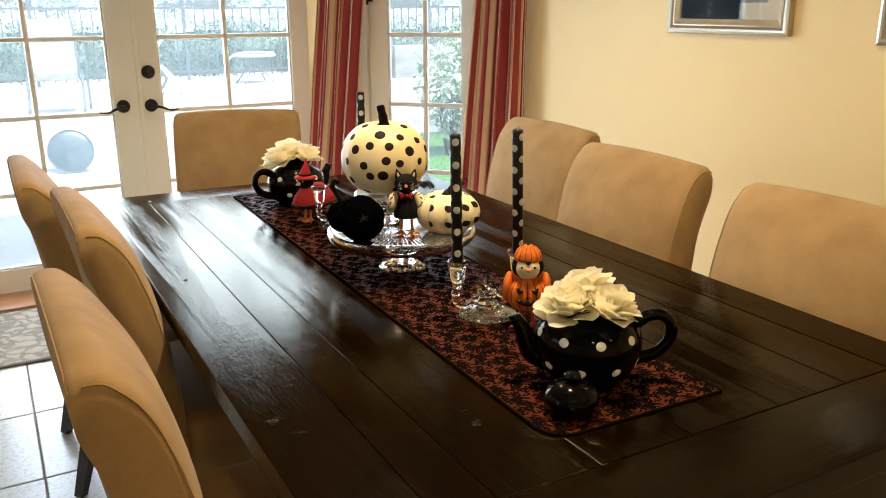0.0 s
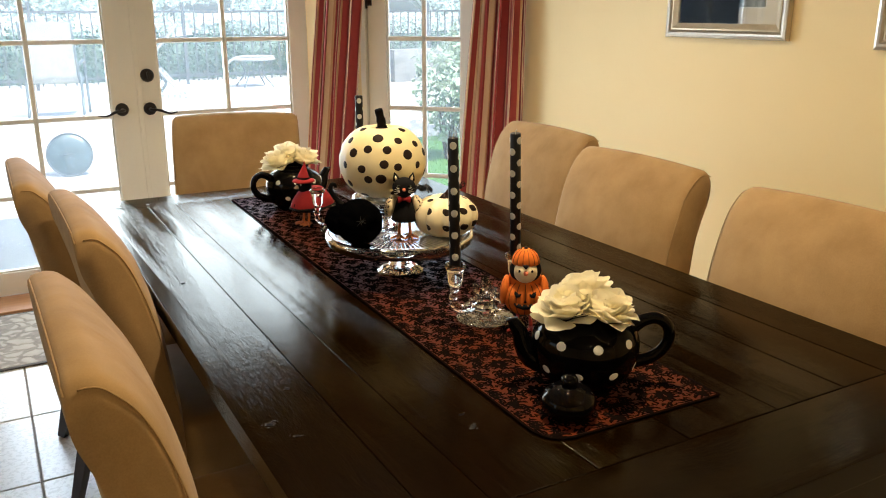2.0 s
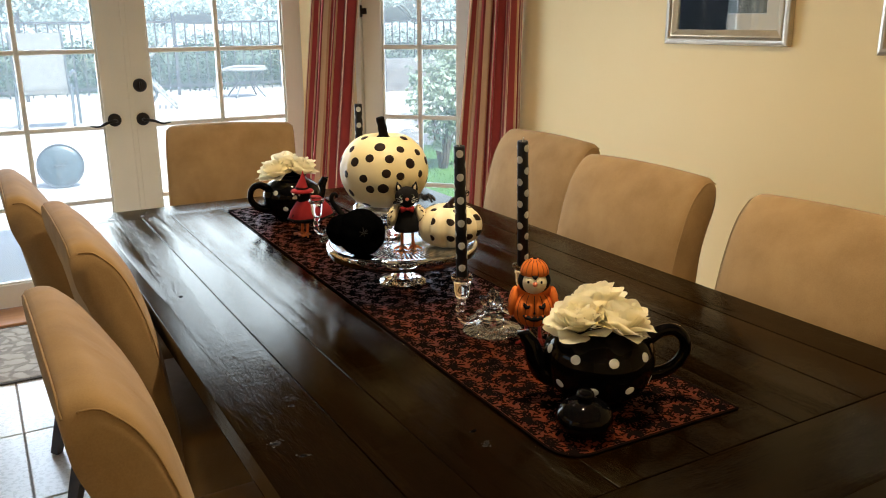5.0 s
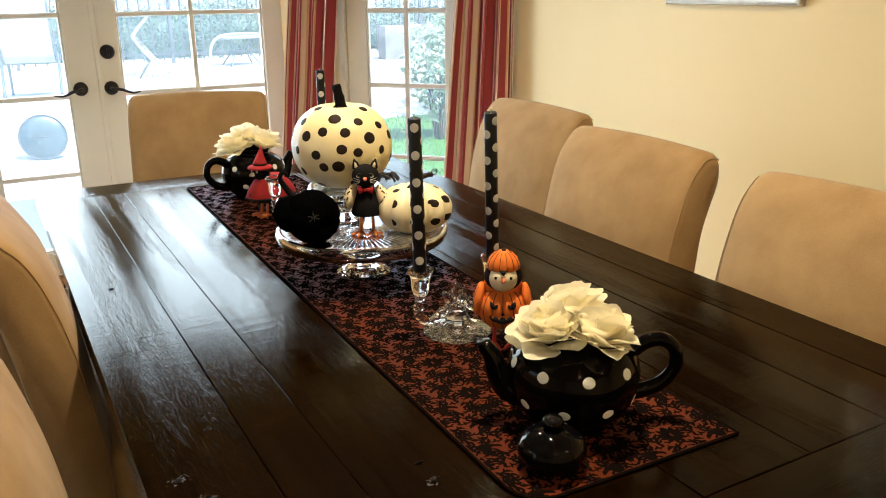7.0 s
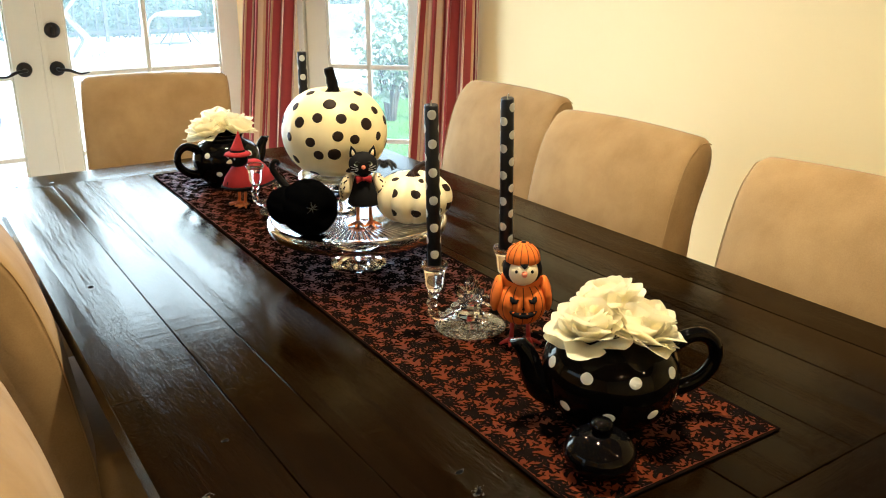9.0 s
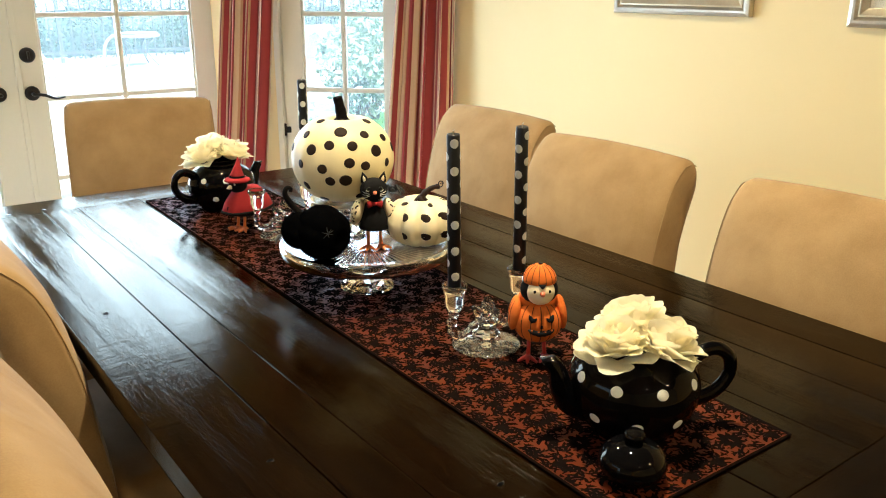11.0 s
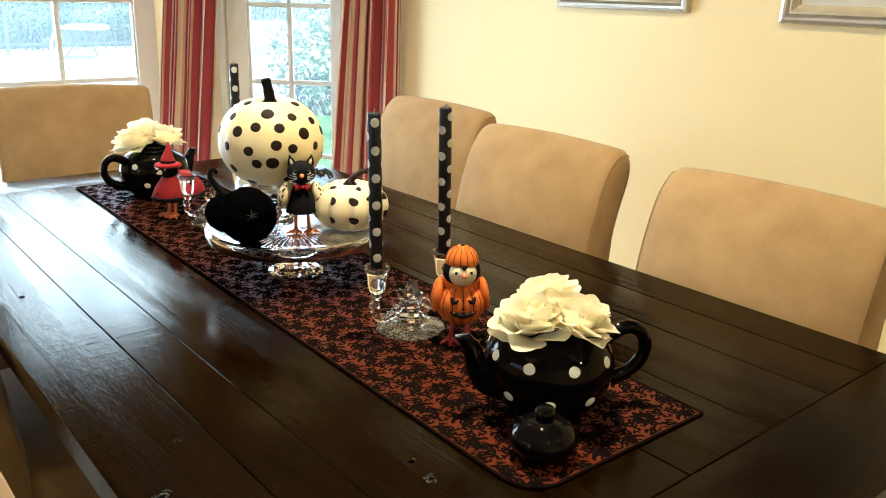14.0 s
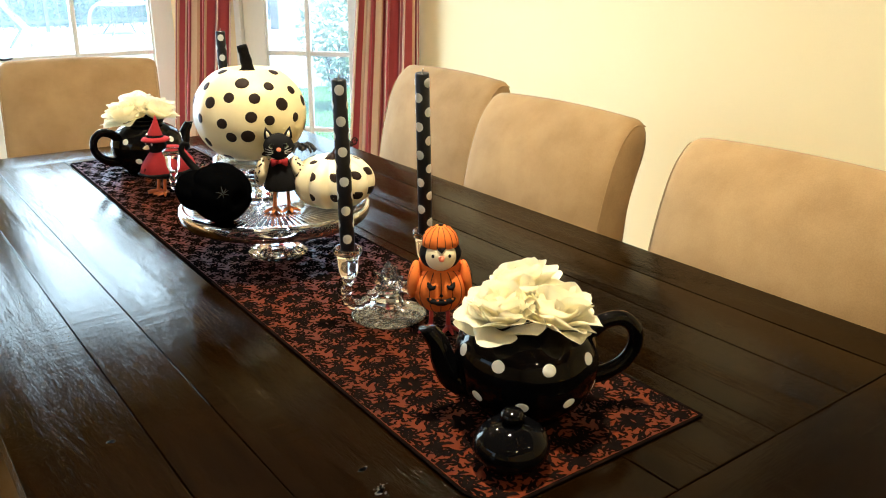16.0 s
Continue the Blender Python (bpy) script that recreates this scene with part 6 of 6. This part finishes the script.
shrub(4.05, 6.4, 1.1, 1.15, 3, M_LEAF_PALE, False)
shrub(3.60, 4.6, 0.5, 0.80, 5, M_LEAF_PALE, True)
shrub(4.9, 7.4, 1.2, 1.2, 6, M_LEAF_PALE, False)
shrub(4.45, 5.5, 0.9, 0.75, 7, M_LEAF_PALE, False)
shrub(3.15, 5.3, 0.6, 0.95, 9, M_LEAF_PALE, True)
tagged(boxed("garden_wall", (5.4, 14.0, 11.2, 11.5, GZ - 0.05, GZ + 0.55), M_EARTH, bevel=0.01), "low grey concrete garden wall below the fence", "wall", kind="structure")

# ---- patio furniture ----


def sling_chair(place, turn, label):
    c = thing("patio_chair", place, turn, label, "patio chair", "patio chairs")
    for s in (-1, 1):
        bm = bmesh.new()
        tube(bm, smooth_path([(s * 0.30, -0.26, 0.012), (s * 0.30, -0.24, 0.40), (s * 0.30, -0.18, 0.62), (s * 0.30, 0.10, 0.64), (s * 0.29, 0.24, 0.60)], 4), 0.017, 8)
        part("arm", bm, M_ALU, c, "grey metal arm")
        bm = bmesh.new()
        tube(bm, smooth_path([(s * 0.29, 0.30, 0.012), (s * 0.29, 0.22, 0.30), (s * 0.29, 0.18, 0.52)], 4), 0.017, 8)
        part("leg", bm, M_ALU, c)
        bm = bmesh.new()
        tube(bm, smooth_path([(s * 0.27, -0.26, 0.43), (s * 0.27, 0.14, 0.40), (s * 0.27, 0.26, 0.60), (s * 0.27, 0.38, 1.10)], 4), 0.014, 8)
        part("side_rail", bm, M_ALU, c)
    bm = bmesh.new()
    prof = smooth_path([(-0.25, 0.432), (0.14, 0.402), (0.26, 0.602), (0.375, 1.08)], 5)
    lo = [[bm.verts.new((x, y, z + d)) for x in (-0.265, 0.265)] for d in (0,) for y, z in prof]
    hi = [[bm.verts.new((x, y + 0.006, z + 0.006)) for x in (-0.265, 0.265)] for y, z in prof]
    for g in (lo, hi):
        for a, b in zip(g, g[1:]):
            bm.faces.new((a[0], a[1], b[1], b[0]))
    part("sling", bm, M_SLING, c, "pale sling seat and back")


for x, y, turn in ((-0.10, 8.9, 168), (-1.20, 9.1, 205)):
    sling_chair((x, y, rise(y)), turn, "pale sling patio chair with grey metal frame")

pt = thing("patio_table", (3.05, 11.6, rise(11.6)), 0, "round pale-topped metal patio table", "patio table")
bm = bmesh.new()
lathe(bm, [(0, 0.43), (0.34, 0.43), (0.36, 0.45), (0.34, 0.47), (0, 0.47)], 32)
part("tabletop", bm, M_SLING, pt)
for k in range(4):
    a = math.pi / 4 + k * math.pi / 2
    bm = bmesh.new()
    tube(bm, smooth_path([(0.30 * math.cos(a), 0.30 * math.sin(a), 0.435), (0.16 * math.cos(a), 0.16 * math.sin(a), 0.25), (0.34 * math.cos(a), 0.34 * math.sin(a), 0.01)], 5), 0.013, 8)
    part("leg", bm, M_ALU, pt)

bm = bmesh.new()
tube(bm, smooth_path([(-0.50, -0.10, 0.010), (-0.51, -0.10, 0.22), (-0.44, -0.10, 0.40), (-0.26, -0.10, 0.485), (0.10, -0.10, 0.49), (0.30, -0.10, 0.48)], 5), 0.022, 8)
part("rail", bm, M_SLING, pt, "pale bent tube rail")

# folded up, it stands in a zigzag
ls = thing("sun_lounger", (1.30, 10.6, rise(10.6)), -12, "pale strap sun lounger folded up and standing on the patio", "sun lounger")
for s in (-1, 1):
    bm = bmesh.new()
    tube(bm, smooth_path([(0.42, s * 0.30, 0.012), (0.20, s * 0.30, 0.26), (0.0, s * 0.30, 0.53), (0.02, s * 0.30, 0.62), (0.20, s * 0.30, 0.82), (0.36, s * 0.30, 1.02)], 4), 0.020, 8)
    part("side_rail", bm, M_SLING, ls)
    bm = bmesh.new()
    tube(bm, [(0.10, s * 0.27, 0.40), (0.16, s * 0.27, 0.20), (0.02, s * 0.27, 0.008)], 0.016, 8)
    part("leg", bm, M_ALU, ls)
for k in range(14):
    t = (k + 0.5) / 14
    x, z = (0.39 - 0.37 * t * 2, 0.05 + 0.46 * t * 2) if t < 0.5 else (0.04 + 0.31 * (t - 0.5) * 2, 0.64 + 0.37 * (t - 0.5) * 2)
    boxed("strap", (x - 0.016, x + 0.016, -0.295, 0.295, z - 0.004, z + 0.004), M_SLING, ls)

# big round metal lid leaning on its edge
ld = new("fire_pit_lid")
ld.empty_display_size = 0.05
ld.matrix_basis = Matrix.Translation((-0.262, 6.30, rise(6.30) + 0.198)) @ pose(0, 0, 0, 78, 0, -8) @ Matrix.Scale(0.88, 4)
tagged(ld, "large round blue-grey metal lid standing on its edge", "lid")
bm = bmesh.new()
lathe(bm, [(0.0, 0.020), (0.10, 0.018), (0.17, 0.010), (0.195, 0.002), (0.205, -0.004), (0.226, -0.004), (0.226, -0.010), (0.20, -0.010), (0.0, 0.010)], 56)
part("disc", bm, M_ENAMEL, ld)
bm = bmesh.new()
tube(bm, [(0.219 * math.cos(a), 0.219 * math.sin(a), 0.0) for a in np.linspace(0, 2 * math.pi, 57)], 0.0085, 10, cap=False)
part("rim", bm, M_IRON, ld, "dark rolled rim")
bm = bmesh.new()
tube(bm, smooth_path([(-0.05, 0, 0.018), (-0.045, 0, 0.045), (0.045, 0, 0.045), (0.05, 0, 0.018)], 4), 0.006, 8)
part("handle", bm, M_IRON, ld, "dark bar handle")
